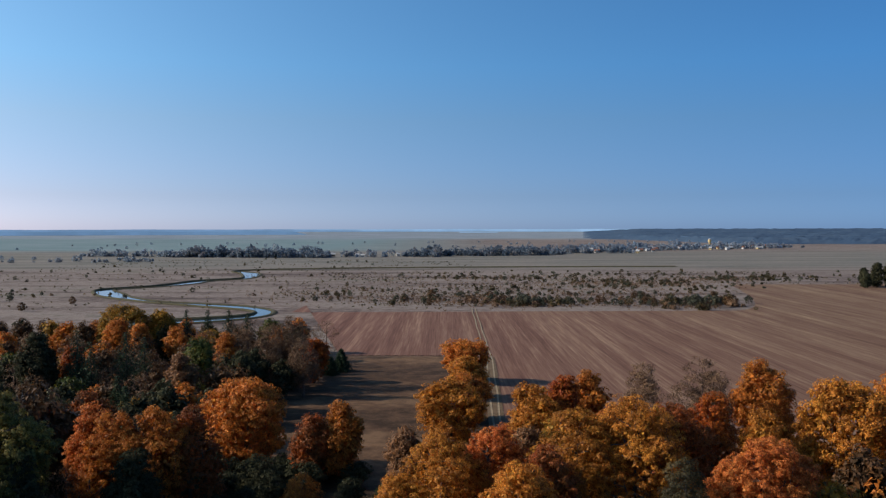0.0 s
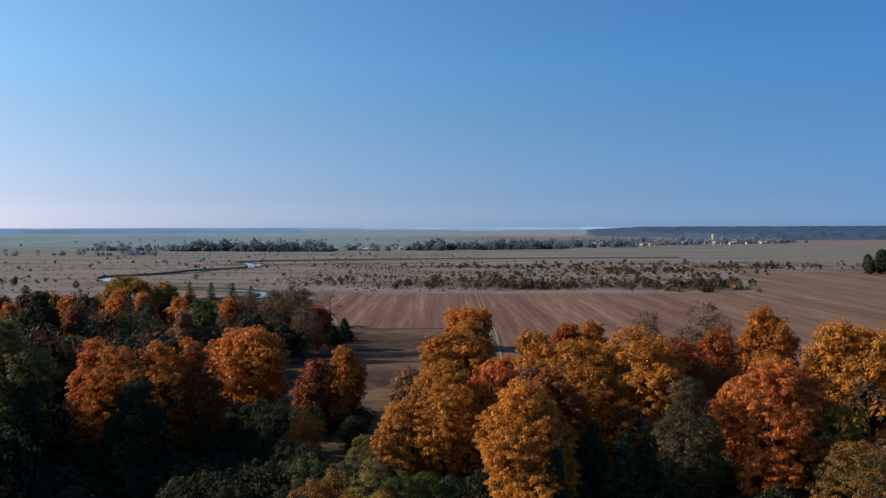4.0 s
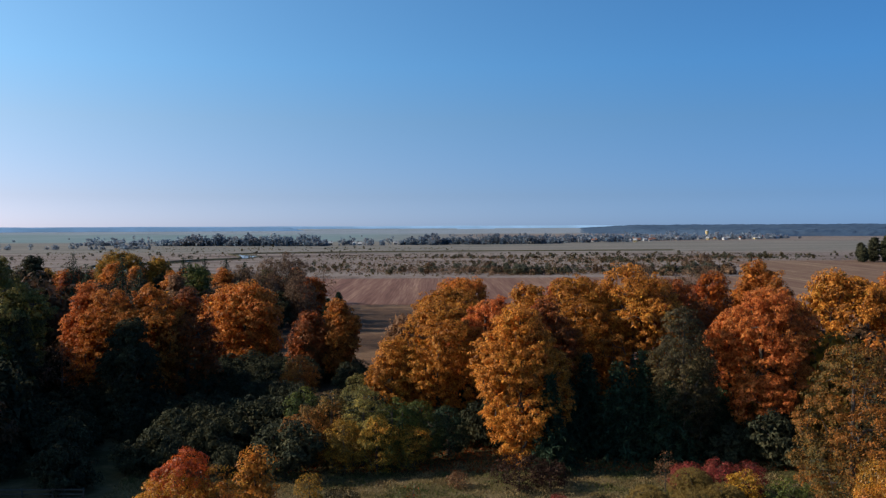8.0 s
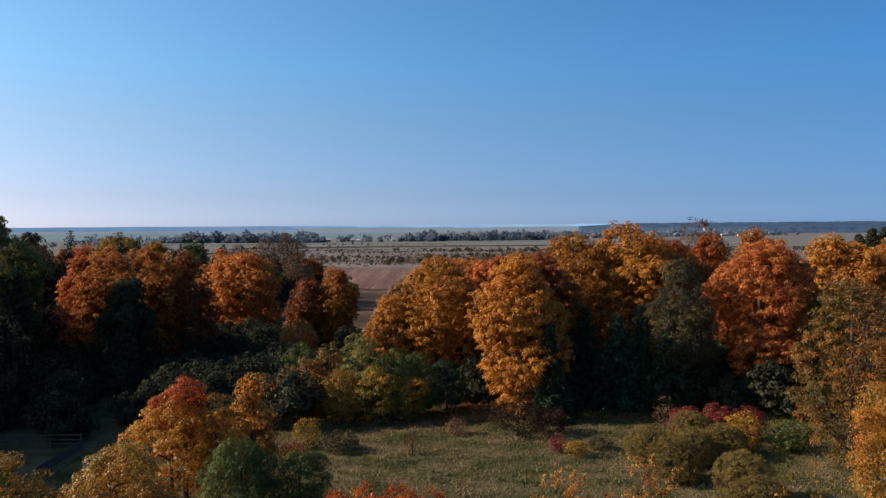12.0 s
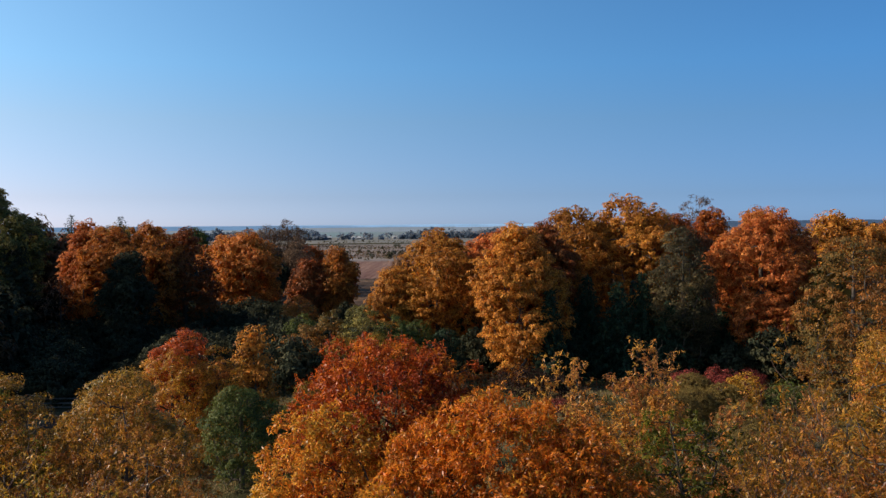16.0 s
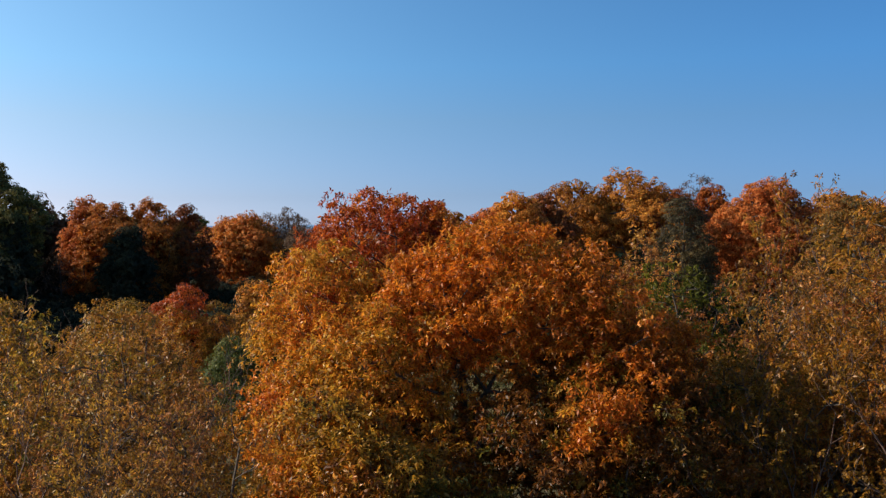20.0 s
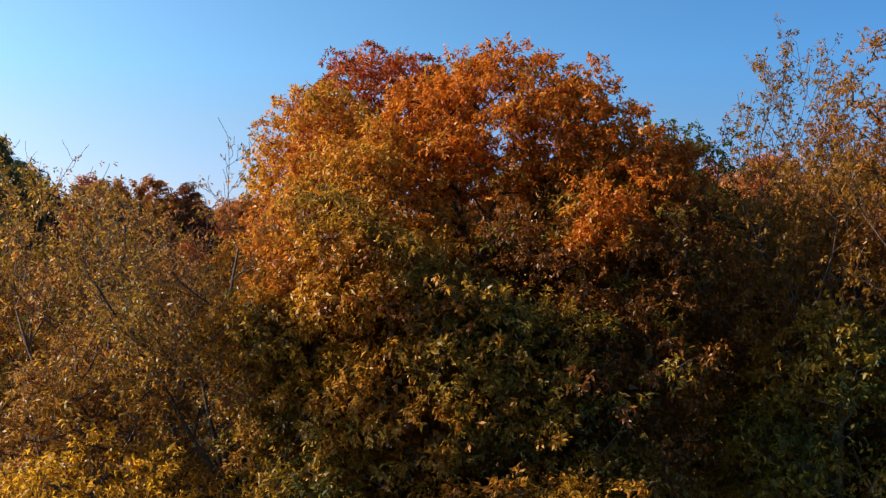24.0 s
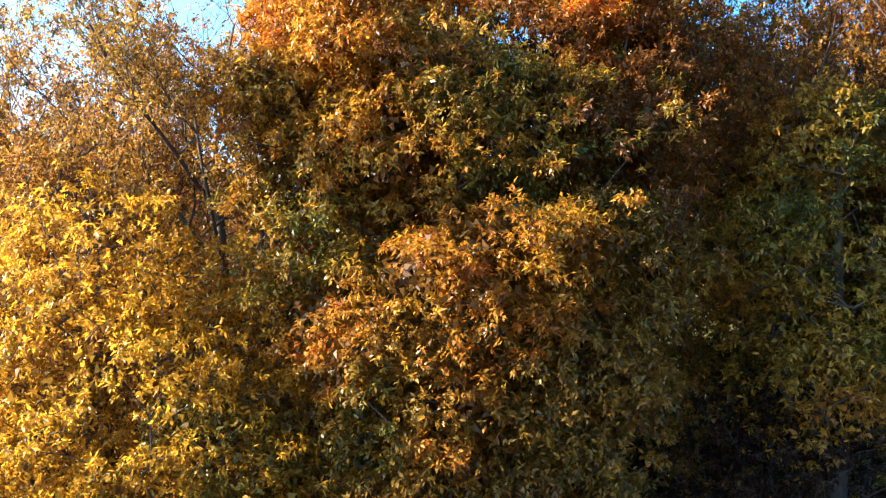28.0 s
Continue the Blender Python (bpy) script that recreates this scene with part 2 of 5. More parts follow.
# ---- mesh helpers ----
def mesh_np(name, verts, faces):
    """A mesh from numpy arrays; faces all have the same number of corners."""
    verts, faces = np.asarray(verts, np.float32), np.asarray(faces, np.int32)
    me = bpy.data.meshes.new(name)
    me.vertices.add(len(verts))
    me.vertices.foreach_set("co", verts.ravel())
    n, k = faces.shape
    me.loops.add(n * k)
    me.loops.foreach_set("vertex_index", faces.ravel())
    me.polygons.add(n)
    me.polygons.foreach_set("loop_start", np.arange(n, dtype=np.int32) * k)
    me.update(calc_edges=True)
    return me


def part(name, me, mat, parent=None, label="", kind=""):
    if isinstance(me, bmesh.types.BMesh):
        data = bpy.data.meshes.new(name)
        me.to_mesh(data)
        me.free()
        me = data
    if mat and not me.materials:
        me.materials.append(mat)
    ob = new(name, me)
    if parent:
        ob.parent = parent
    return tagged(ob, label, kind=kind)


def tubes(p0, p1, r0, r1, sides=4):
    """Tapered prisms from p0 to p1."""
    p0, p1 = np.asarray(p0, float), np.asarray(p1, float)
    r0, r1 = np.asarray(r0, float), np.asarray(r1, float)
    d = p1 - p0
    d /= np.linalg.norm(d, axis=1, keepdims=True) + 1e-9
    ref = np.where(np.abs(d[:, 2:3]) > 0.9, [[1.0, 0, 0]], [[0, 0, 1.0]])
    a = np.cross(d, ref)
    a /= np.linalg.norm(a, axis=1, keepdims=True) + 1e-9
    b = np.cross(d, a)
    n = len(p0)
    V = np.empty((n, 2, sides, 3))
    for k in range(sides):
        w = 2 * math.pi * k / sides
        o = a * math.cos(w) + b * math.sin(w)
        V[:, 0, k], V[:, 1, k] = p0 + o * r0[:, None], p1 + o * r1[:, None]
    base = (np.arange(n) * 2 * sides)[:, None, None]
    k = np.arange(sides)
    q = np.stack([k, (k + 1) % sides, sides + (k + 1) % sides, sides + k], 1)
    return V.reshape(-1, 3), (base + q[None]).reshape(-1, 4)


KITE = np.array([(0, 0, 0), (0.42, 0.36, 0.1), (1, 0, -0.12), (0.42, -0.36, 0.1)])
SPRAY = np.array([(0, 0.13, 0), (1, 0, -0.1), (0, -0.13, 0)])
BLADE = np.array([(0, 0.34, 0.06), (1.05, 0, -0.12), (0.1, -0.34, 0.06)])


def leaf_mesh(name, rng, centres, outward, per, radius, size, droop=0.6, shape=KITE, flat=0.7, drape=False):
    """Leaves gathered in clumps round the centres; draped clumps are shingled like small umbrellas."""
    n = len(centres) * per
    i = np.repeat(np.arange(len(centres)), per)
    out = outward[i]
    way = rng.normal(size=(n, 3)) + out * (0.7 if drape else 0.35)
    if drape >= 1:
        way[:, 2] = np.where(way[:, 2] < -0.25, -way[:, 2], way[:, 2])
    way /= np.linalg.norm(way, axis=1, keepdims=True)
    pos = centres[i] + way * (radius[i] * (rng.uniform(0.72, 1.06, n) if drape >= 1 else rng.uniform(0.3, 1.08, n)))[:, None] * np.array([1, 1, flat])
    if drape:
        nrm = way * 1.0 + out * 0.15 + rng.normal(size=(n, 3)) * (0.36 if drape >= 1 else 0.75) + np.array([0, 0, 0.2])
        ax = rng.normal(size=(n, 3)) * 0.45 + way * np.array([0.5, 0.5, 0]) + np.array([0, 0, -droop])
    else:
        nrm = out * 0.35 + way * 0.75 + rng.normal(size=(n, 3)) * 0.6 + np.array([0, 0, 0.2])
        ax = rng.normal(size=(n, 3)) * 0.7 + out * 0.4 + np.array([0, 0, -droop])
    nrm /= np.linalg.norm(nrm, axis=1, keepdims=True)
    ax -= nrm * (ax * nrm).sum(1, keepdims=True)
    ax /= np.linalg.norm(ax, axis=1, keepdims=True) + 1e-9
    sd = np.cross(nrm, ax)
    s = (size * rng.uniform(0.65, 1.3, n))[:, None]
    k = len(shape)
    V = np.empty((n, k, 3))
    for j, (u, v, w) in enumerate(shape):
        V[:, j] = pos + s * (u * ax + v * sd + w * nrm)
    return mesh_np(name, V.reshape(-1, 3), np.arange(n * k).reshape(n, k))


LANCE = np.array([(0, 0, 0), (0.45, 0.19, 0.06), (1, 0, -0.14), (0.45, -0.19, 0.06)])


def tassel_mesh(name, rng, centres, outward, per, radius, size, flat=0.75, blades=9):
    """Slender leaves in drooping stars at the shoot tips; each clump carries several stars."""
    t = max(1, per // blades)
    i = np.repeat(np.arange(len(centres)), t)
    way = rng.normal(size=(len(i), 3)) + outward[i] * 0.8
    way[:, 2] = np.where(way[:, 2] < -0.5, -way[:, 2], way[:, 2])
    way /= np.linalg.norm(way, axis=1, keepdims=True)
    tip = centres[i] + way * (radius[i] * rng.uniform(0.45, 1.1, len(i)))[:, None] * np.array([1, 1, flat])
    j = np.repeat(np.arange(len(i)), blades)
    n = len(j)
    ax = rng.normal(size=(n, 3)) * 0.8 + way[j] * 0.5 + np.array([0, 0, -0.55])
    ax /= np.linalg.norm(ax, axis=1, keepdims=True)
    nrm = way[j] * 0.5 + rng.normal(size=(n, 3)) * 0.45 + np.array([0, 0, 0.45])
    nrm -= ax * (ax * nrm).sum(1, keepdims=True)
    nrm /= np.linalg.norm(nrm, axis=1, keepdims=True) + 1e-9
    sd = np.cross(nrm, ax)
    s = (size * rng.uniform(0.65, 1.3, n))[:, None]
    base = tip[j] + rng.normal(size=(n, 3)) * 0.25 * size
    V = np.stack([base + s * (u * ax + v * sd + w * nrm) for u, v, w in LANCE], 1)
    return mesh_np(name, V.reshape(-1, 3), np.arange(n * 4).reshape(n, 4))


def clumps(rng, lobes, n, shell=0.72, up=0.15):
    """Clump centres over the outer shell of a crown made of ellipsoid lobes (x, y, z, rx, ry, rz), and the way out of it."""
    L = np.array(lobes, float)
    area = (L[:, 3] * L[:, 4] + L[:, 3] * L[:, 5] + L[:, 4] * L[:, 5])
    C, O = [], []
    got = 0
    while got < n:
        m = n * 2
        j = rng.choice(len(L), m, p=area / area.sum())
        d = rng.normal(size=(m, 3))
        d[:, 2] += up
        d /= np.linalg.norm(d, axis=1, keepdims=True)
        r = shell + (1.03 - shell) * rng.random(m) ** 0.6
        c = L[j, :3] + d * L[j, 3:] * r[:, None]
        ok = c[:, 2] > 0.3
        for q in L:
            e = np.linalg.norm((c - q[:3]) / q[3:], axis=1)
            ok &= e > shell * 0.92
        C.append(c[ok])
        o = d / L[j, 3:]
        O.append((o / np.linalg.norm(o, axis=1, keepdims=True))[ok])
        got += ok.sum()
    return np.concatenate(C)[:n], np.concatenate(O)[:n]


def skeleton(rng, targets, height, trunk_r, lean=0.3):
    """Trunk and branches that reach the targets: node places, parents, radii and the limb that each node belongs to."""
    k = max(6, int(height / 0.8))
    top = height * 0.86
    zs = np.linspace(0, top, k)
    wob = np.cumsum(rng.normal(size=(k, 2)) * lean * 0.12, axis=0)
    P = [np.array([wob[i, 0] * i / k, wob[i, 1] * i / k, zs[i]]) for i in range(k)]
    par = [-1] + list(range(k - 1))
    limb = [-1] * k
    order = np.argsort(np.linalg.norm(targets[:, :2], axis=1) + 0.15 * np.abs(targets[:, 2] - height * 0.5))
    buf = np.zeros((k + 4 * len(targets), 3))
    buf[:k] = P
    n = k
    bad = np.zeros(len(buf))
    bad[: max(2, int(k * 0.16))] = 50
    for t in targets[order]:
        d = buf[:n] - t
        dist = np.linalg.norm(d, axis=1)
        cost = dist + 1.1 * np.maximum(0, d[:, 2] + 0.35 * np.linalg.norm(d[:, :2], axis=1)) + bad[:n]
        i = int(np.argmin(cost))
        steps = 3 if dist[i] > 1.6 else (2 if dist[i] > 0.6 else 1)
        p = i
        for s in range(1, steps + 1):
            f = s / steps
            q = buf[i] + (t - buf[i]) * f
            q = q + np.array([0, 0, 0.16 * dist[i] * math.sin(math.pi * f) * (0.4 if s < steps else 0)]) + (rng.normal(size=3) * 0.06 * dist[i] if s < steps else 0)
            buf[n] = q
            par.append(p)
            limb.append(n if limb[p] < 0 else limb[p])
            p = n
            n += 1
    par = np.array(par)
    load = np.ones(n)
    for i in range(n - 1, 0, -1):
        load[par[i]] += load[i]
    rad = trunk_r * (load / load[0]) ** 0.5
    return buf[:n], par, rad, np.array(limb), k


def grow(name, seed, lobes, height, trunk_r, leaf, n_clumps, per, leaf_size, clump_r, label, category="tree", shape=BLADE,
         shell=0.72, droop=0.6, limbs=False, bark=None, twig=0.012, branch_every=1, flat=0.7, group="", heart=0.3, drape=True):
    """A leafy tree with its trunk, limbs and crown, standing on the origin."""
    rng = np.random.default_rng(seed)
    root = tagged(new(name), label, category, group)
    c, o = clumps(rng, lobes, n_clumps, shell)
    P, par, rad, limb, k = skeleton(rng, c[::branch_every], height, trunk_r)
    rad = np.maximum(rad, twig)
    i = np.arange(1, len(P))
    bark = bark or BARK
    tr = i[i < k]
    part("trunk", mesh_np("trunk", *tubes(P[par[tr]], P[tr], rad[par[tr]], rad[tr], 8)), bark, root)
    rest = i[i >= k]
    if limbs:
        ids, cnt = np.unique(limb[rest], return_counts=True)
        main = ids[np.argsort(-cnt)[:limbs]]
        for m in main:
            s = rest[limb[rest] == m]
            r0 = np.minimum(rad[par[s]], rad[m] * 1.25)
            part("limb", mesh_np("limb", *tubes(P[par[s]], P[s], r0, rad[s], 5)), bark, root)
        rest = rest[~np.isin(limb[rest], main)]
    if len(rest):
        r0 = np.minimum(rad[par[rest]], rad[rest] * 1.6)
        part("branchwork", mesh_np("branchwork", *tubes(P[par[rest]], P[rest], r0, rad[rest], 3)), bark, root, kind="stuff")
    if per:
        rr = clump_r * rng.uniform(0.6, 1.35, len(c))
        mat = LEAF[leaf]
        if drape == "star":
            me = tassel_mesh("crown", rng, c, o, per, rr, leaf_size)
        else:
            me = leaf_mesh("crown", rng, c, o, per, rr, leaf_size, droop, shape, flat, drape)
        part("crown", me, mat, root)
        if heart and leaf_size > 0.16:
            part("inner_foliage", leaf_mesh("inner_foliage", rng, c - o * rr[:, None] * 0.9, o, 14, rr * 0.9, leaf_size * 2.1, droop, BLADE, flat), mat, root, kind="stuff")
            if height > 11 and limbs is not False:
                ci, oi = clumps(rng, [(*q[:3], q[3] * 0.74, q[4] * 0.74, q[5] * 0.76) for q in lobes], int(n_clumps * 0.6), 0.7)
                part("inner_foliage", leaf_mesh("inner_foliage", rng, ci, oi, 14, np.full(len(ci), clump_r * 1.1), leaf_size * 2.6, droop, BLADE, flat), mat, root, kind="stuff")
        elif heart:
            ci, oi = clumps(rng, [(*q[:3], q[3] * 0.66, q[4] * 0.66, q[5] * 0.7) for q in lobes], max(12, int(n_clumps * heart)), 0.6)
            part("inner_foliage", leaf_mesh("inner_foliage", rng, ci, oi, 15, np.full(len(ci), clump_r * 1.2), leaf_size * 1.35, droop, BLADE), mat, root, kind="stuff")
    return root


def dome(rng, height, width, base=0.22, n=6, lump=0.45):
    """Lobes of a broad rounded crown."""
    R = width / 2
    zb = height * base
    zc = zb + (height - zb) * 0.45
    out = [(0, 0, zc, R * 0.8, R * 0.8, (height - zb) * 0.52)]
    for i in range(n):
        a = 2 * math.pi * (i + rng.uniform(-0.3, 0.3)) / n
        f = rng.uniform(0.5, 0.62)
        z = zb + (height - zb) * rng.uniform(0.22, 0.7)
        s = R * lump * rng.uniform(0.85, 1.2)
        out.append((R * f * math.cos(a), R * f * math.sin(a), z, s, s, s * rng.uniform(0.9, 1.3)))
    s = R * 0.42
    out.append((rng.uniform(-0.2, 0.2) * R, rng.uniform(-0.2, 0.2) * R, height - s * 1.0, s, s, s))
    return out


def column(rng, height, width, base=0.05):
    """Lobes of a narrow upright crown."""
    R = width / 2
    out = []
    for i in range(5):
        f = base + (0.9 - base) * i / 4
        s = R * (0.95 - 0.55 * abs(f - 0.4))
        out.append((rng.uniform(-0.15, 0.15) * R, rng.uniform(-0.15, 0.15) * R, height * f + s * 0.2, s, s, height * 0.16))
    return out


def spruce(name, seed, height, width, label, n=2600, group="", leaf="dark"):
    """A conifer: trunk and drooping tiers of sprays."""
    rng = np.random.default_rng(seed)
    root = tagged(new(name), label, "conifer", group)
    part("trunk", mesh_np("trunk", *tubes([(0, 0, 0)], [(0, 0, height * 0.97)], [width * 0.035 + 0.06], [0.02], 7)), BARK, root)
    tiers = int(height / 0.55)
    p0, p1, c, o = [], [], [], []
    for t in range(tiers):
        f = t / tiers
        z = height * (0.04 + 0.95 * f)
        R = width / 2 * (1 - f) ** 0.8 * rng.uniform(0.85, 1.12)
        nb = max(4, int(5 + 7 * (1 - f)))
        for b in range(nb):
            a = 2 * math.pi * (b + rng.random()) / nb
            r = R * rng.uniform(0.75, 1.15) + 0.1
            d = np.array([math.cos(a), math.sin(a), 0])
            p0.append((0, 0, z))
            p1.append(d * r + np.array([0, 0, z - 0.25 * r]))
            m = max(2, int(r / 0.35))
            for s in range(m):
                g = (s + 0.6) / m
                c.append(d * r * g + np.array([0, 0, z - 0.25 * r * g * g]))
                o.append(d * 0.8 + np.array([0, 0, 0.1]))
    c, o = np.array(c), np.array(o)
    part("branchwork", mesh_np("branchwork", *tubes(p0, p1, np.full(len(p0), 0.03), np.full(len(p0), 0.008), 3)), BARK, root, kind="stuff")
    per = max(2, int(n / len(c)))
    part("needles", leaf_mesh("needles", rng, c, o, per, np.full(len(c), 0.42), 0.62, 0.75, SPRAY, 0.6), LEAF[leaf], root)
    return root


def put(ob, x, y, turn=0.0, s=1.0, z=0.0):
    ob.matrix_basis = Matrix.LocRotScale((x, y, z), Euler((0, 0, turn)), (s, s, s))
    return ob


def again(ob, x, y, turn=0.0, s=1.0, sz=None, label=""):
    c = copy_thing(ob, Matrix.LocRotScale((x, y, 0), Euler((0, 0, turn)), None))
    k = ob.scale[0]
    c.scale = (s, s, sz or s)
    if label:
        tagged(c, label)
    return c


# ---- land ----
def land_z(x, y):
    """Flat valley floor; far off the land is raised to meet the horizon in the camera's view."""
    r = np.hypot(x, y)
    f = np.clip((r - 2600) / 2300, 0, 1)
    return 20 * f * f * (3 - 2 * f)


def land_material():
    """Dry meadow, with far fields greener and tinted with painted haze, and darker turf and leaf litter near the trees.
    """
    m, nodes, links, bsdf = material("dry_meadow")
    tc = nodes.new("ShaderNodeTexCoord")
    sep = nodes.new("ShaderNodeSeparateXYZ")
    links.new(tc.outputs["Object"], sep.inputs[0])
    fine = noise_node(nodes, links, 0.16, 8, 0.75)
    wide = noise_node(nodes, links, 0.014, 6, 0.68, (0.3, 1.5, 1))
    mix = nodes.new("ShaderNodeMix")
    mix.inputs[0].default_value = 0.45
    links.new(wide.outputs["Fac"], mix.inputs[2])
    links.new(fine.outputs["Fac"], mix.inputs[3])
    dry = ramp(nodes, [(0.36, (0.05, 0.036, 0.032)), (0.43, (0.11, 0.08, 0.07)), (0.49, (0.185, 0.142, 0.122)), (0.53, (0.26, 0.21, 0.18)), (0.565, (0.175, 0.138, 0.115)), (0.61, (0.13, 0.125, 0.095))])
    links.new(mix.outputs[0], dry.inputs["Fac"])
    # green of the far fields, with blue distance haze mixed into the colour
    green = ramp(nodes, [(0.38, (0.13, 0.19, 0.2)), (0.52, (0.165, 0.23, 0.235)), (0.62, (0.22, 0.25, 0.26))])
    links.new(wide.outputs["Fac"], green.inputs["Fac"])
    turf = ramp(nodes, [(0.42, (0.028, 0.025, 0.01)), (0.475, (0.06, 0.05, 0.02)), (0.515, (0.095, 0.072, 0.032)), (0.56, (0.16, 0.115, 0.058))])
    links.new(mix.outputs[0], turf.inputs["Fac"])

    def band(src, lo, hi):
        r = nodes.new("ShaderNodeMapRange")
        r.inputs["From Min"].default_value, r.inputs["From Max"].default_value = lo, hi
        links.new(src, r.inputs["Value"])
        return r.outputs["Result"]

    def both(a, b):
        n = math_node(nodes, "MULTIPLY")
        links.new(a, n.inputs[0])
        links.new(b, n.inputs[1])
        return n.outputs[0]

    def over(f, a, b):
        n = nodes.new("ShaderNodeMix")
        n.data_type = "RGBA"
        links.new(f, n.inputs[0])
        links.new(a, n.inputs[6])
        links.new(b, n.inputs[7])
        return n.outputs[2]

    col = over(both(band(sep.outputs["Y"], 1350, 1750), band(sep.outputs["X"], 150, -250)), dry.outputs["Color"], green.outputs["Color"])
    sedge = ramp(nodes, [(0.4, (0.11, 0.105, 0.09)), (0.47, (0.155, 0.148, 0.128)), (0.52, (0.19, 0.165, 0.14)), (0.58, (0.23, 0.2, 0.17))])
    links.new(mix.outputs[0], sedge.inputs["Fac"])
    col = over(both(band(sep.outputs["Y"], 880, 1000), band(sep.outputs["Y"], 1700, 1500)), col, sedge.outputs["Color"])
    # farthest fields: pale blue haze painted as ground colour
    hazy_fields = ramp(nodes, [(0.4, (0.17, 0.2, 0.23)), (0.6, (0.27, 0.3, 0.33))])
    links.new(wide.outputs["Fac"], hazy_fields.inputs["Fac"])
    col = over(band(sep.outputs["Y"], 2900, 3300), col, hazy_fields.outputs["Color"])
    fallow = ramp(nodes, [(0.41, (0.04, 0.024, 0.015)), (0.5, (0.1, 0.056, 0.033)), (0.57, (0.17, 0.1, 0.057))])
    links.new(mix.outputs[0], fallow.inputs["Fac"])
    col = over(band(sep.outputs["Y"], 330, 300), col, fallow.outputs["Color"])
    col = over(band(sep.outputs["Y"], 150, 125), col, turf.outputs["Color"])
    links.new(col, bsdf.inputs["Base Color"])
    bsdf.inputs["Roughness"].default_value = 0.95
    bsdf.inputs["Specular IOR Level"].default_value = 0.1
    relief = noise_node(nodes, links, 0.9, 5, 0.7)
    bp = nodes.new("ShaderNodeBump")
    bp.inputs["Strength"].default_value, bp.inputs["Distance"].default_value = 0.5, 0.4
    links.new(relief.outputs["Fac"], bp.inputs["Height"])
    links.new(bp.outputs["Normal"], bsdf.inputs["Normal"])
    return m


def build_ground():
    radii = np.concatenate([[0.002], np.geomspace(6, 4960, 90)])
    n = 160
    a = np.linspace(0, 2 * math.pi, n, endpoint=False)
    X, Y = radii[:, None] * np.cos(a) - 2.3, radii[:, None] * np.sin(a) - 1.7
    V = np.stack([X, Y, land_z(X, Y)], 2).reshape(-1, 3)
    i, j = np.meshgrid(np.arange(len(radii) - 1), np.arange(n), indexing="ij")
    q = np.stack([i * n + j, (i + 1) * n + j, (i + 1) * n + (j + 1) % n, i * n + (j + 1) % n], 2).reshape(-1, 4)
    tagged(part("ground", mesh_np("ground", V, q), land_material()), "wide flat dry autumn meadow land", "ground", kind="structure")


build_ground()

SOIL = mottled("ploughed_soil", [(0.35, (0.092, 0.043, 0.028)), (0.45, (0.142, 0.075, 0.05)), (0.54, (0.188, 0.112, 0.075)), (0.64, (0.3, 0.205, 0.135))],
               (0.2, 1.5), (0.5, 0.5), 0.95, 0.4, 3.0, (1, 0.02, 1), 0.08)


sn, sl = SOIL.node_tree.nodes, SOIL.node_tree.links
where = sn.new("ShaderNodeTexCoord")
axis = sn.new("ShaderNodeSeparateXYZ")
sl.new(where.outputs["Object"], axis.inputs[0])
across = sn.new("ShaderNodeMapRange")
across.inputs["From Min"].default_value, across.inputs["From Max"].default_value = -60, 190
sl.new(axis.outputs["X"], across.inputs["Value"])
loam = ramp(sn, [(0, (1.0, 0.82, 0.84)), (1, (1.0, 1.0, 0.9))])
sl.new(across.outputs["Result"], loam.inputs["Fac"])
stain = sn.new("ShaderNodeMix")
stain.data_type, stain.blend_type = "RGBA", "MULTIPLY"
stain.inputs[0].default_value = 1.0
base = sn["Principled BSDF"].inputs["Base Color"]
sl.new(base.links[0].from_socket, stain.inputs[6])
sl.new(loam.outputs["Color"], stain.inputs[7])
sl.new(stain.outputs[2], base)


def build_field():
    """Harvested field in long drilled strips with low ridges."""
    rng = np.random.default_rng(5)
    xs = np.arange(-84, 330, 1.5)
    V = []
    for i, x in enumerate(xs):
        near = 306 - 0.03 * (x + 60) if x < 14 else 168 + 0.0 * x
        left = 306 + max(0, (-36 - x)) * 4.1
        near = max(near, left) if x < -36 else near
        far = 463 + 0.03 * x if x < 152 else min(680, 468 + (x - 152) * 0.6 + 0.06 * (x - 152) ** 2)
        h = 0.05 + 0.14 * (i % 2) + rng.uniform(0, 0.07)
        for f in np.linspace(0, 1, 9):
            y = near + (far - near) * f
            V.append((x + 0.034 * (y - 300) + 0.8 * math.sin(y * 0.01), y, h))
    V = np.array(V)
    n = 9
    i, j = np.meshgrid(np.arange(len(xs) - 1), np.arange(n - 1), indexing="ij")
    q = np.stack([i * n + j, (i + 1) * n + j, (i + 1) * n + j + 1, i * n + j + 1], 2).reshape(-1, 4)
    tagged(part("field", mesh_np("field", V, q), SOIL), "reddish brown harvested field in straight drilled rows", "field", kind="structure")


build_field()

# ---- farm track ----
SAND = mottled("pale_sand", [(0.35, (0.22, 0.16, 0.1)), (0.65, (0.34, 0.26, 0.17))], (0.6, 5), (0.5, 0.5), 0.95, 0.3, 6)
VERGE = mottled("worn_verge", [(0.35, (0.1, 0.064, 0.036)), (0.65, (0.17, 0.112, 0.065))], (0.3, 4), (0.5, 0.5), 0.95, 0.4, 5)


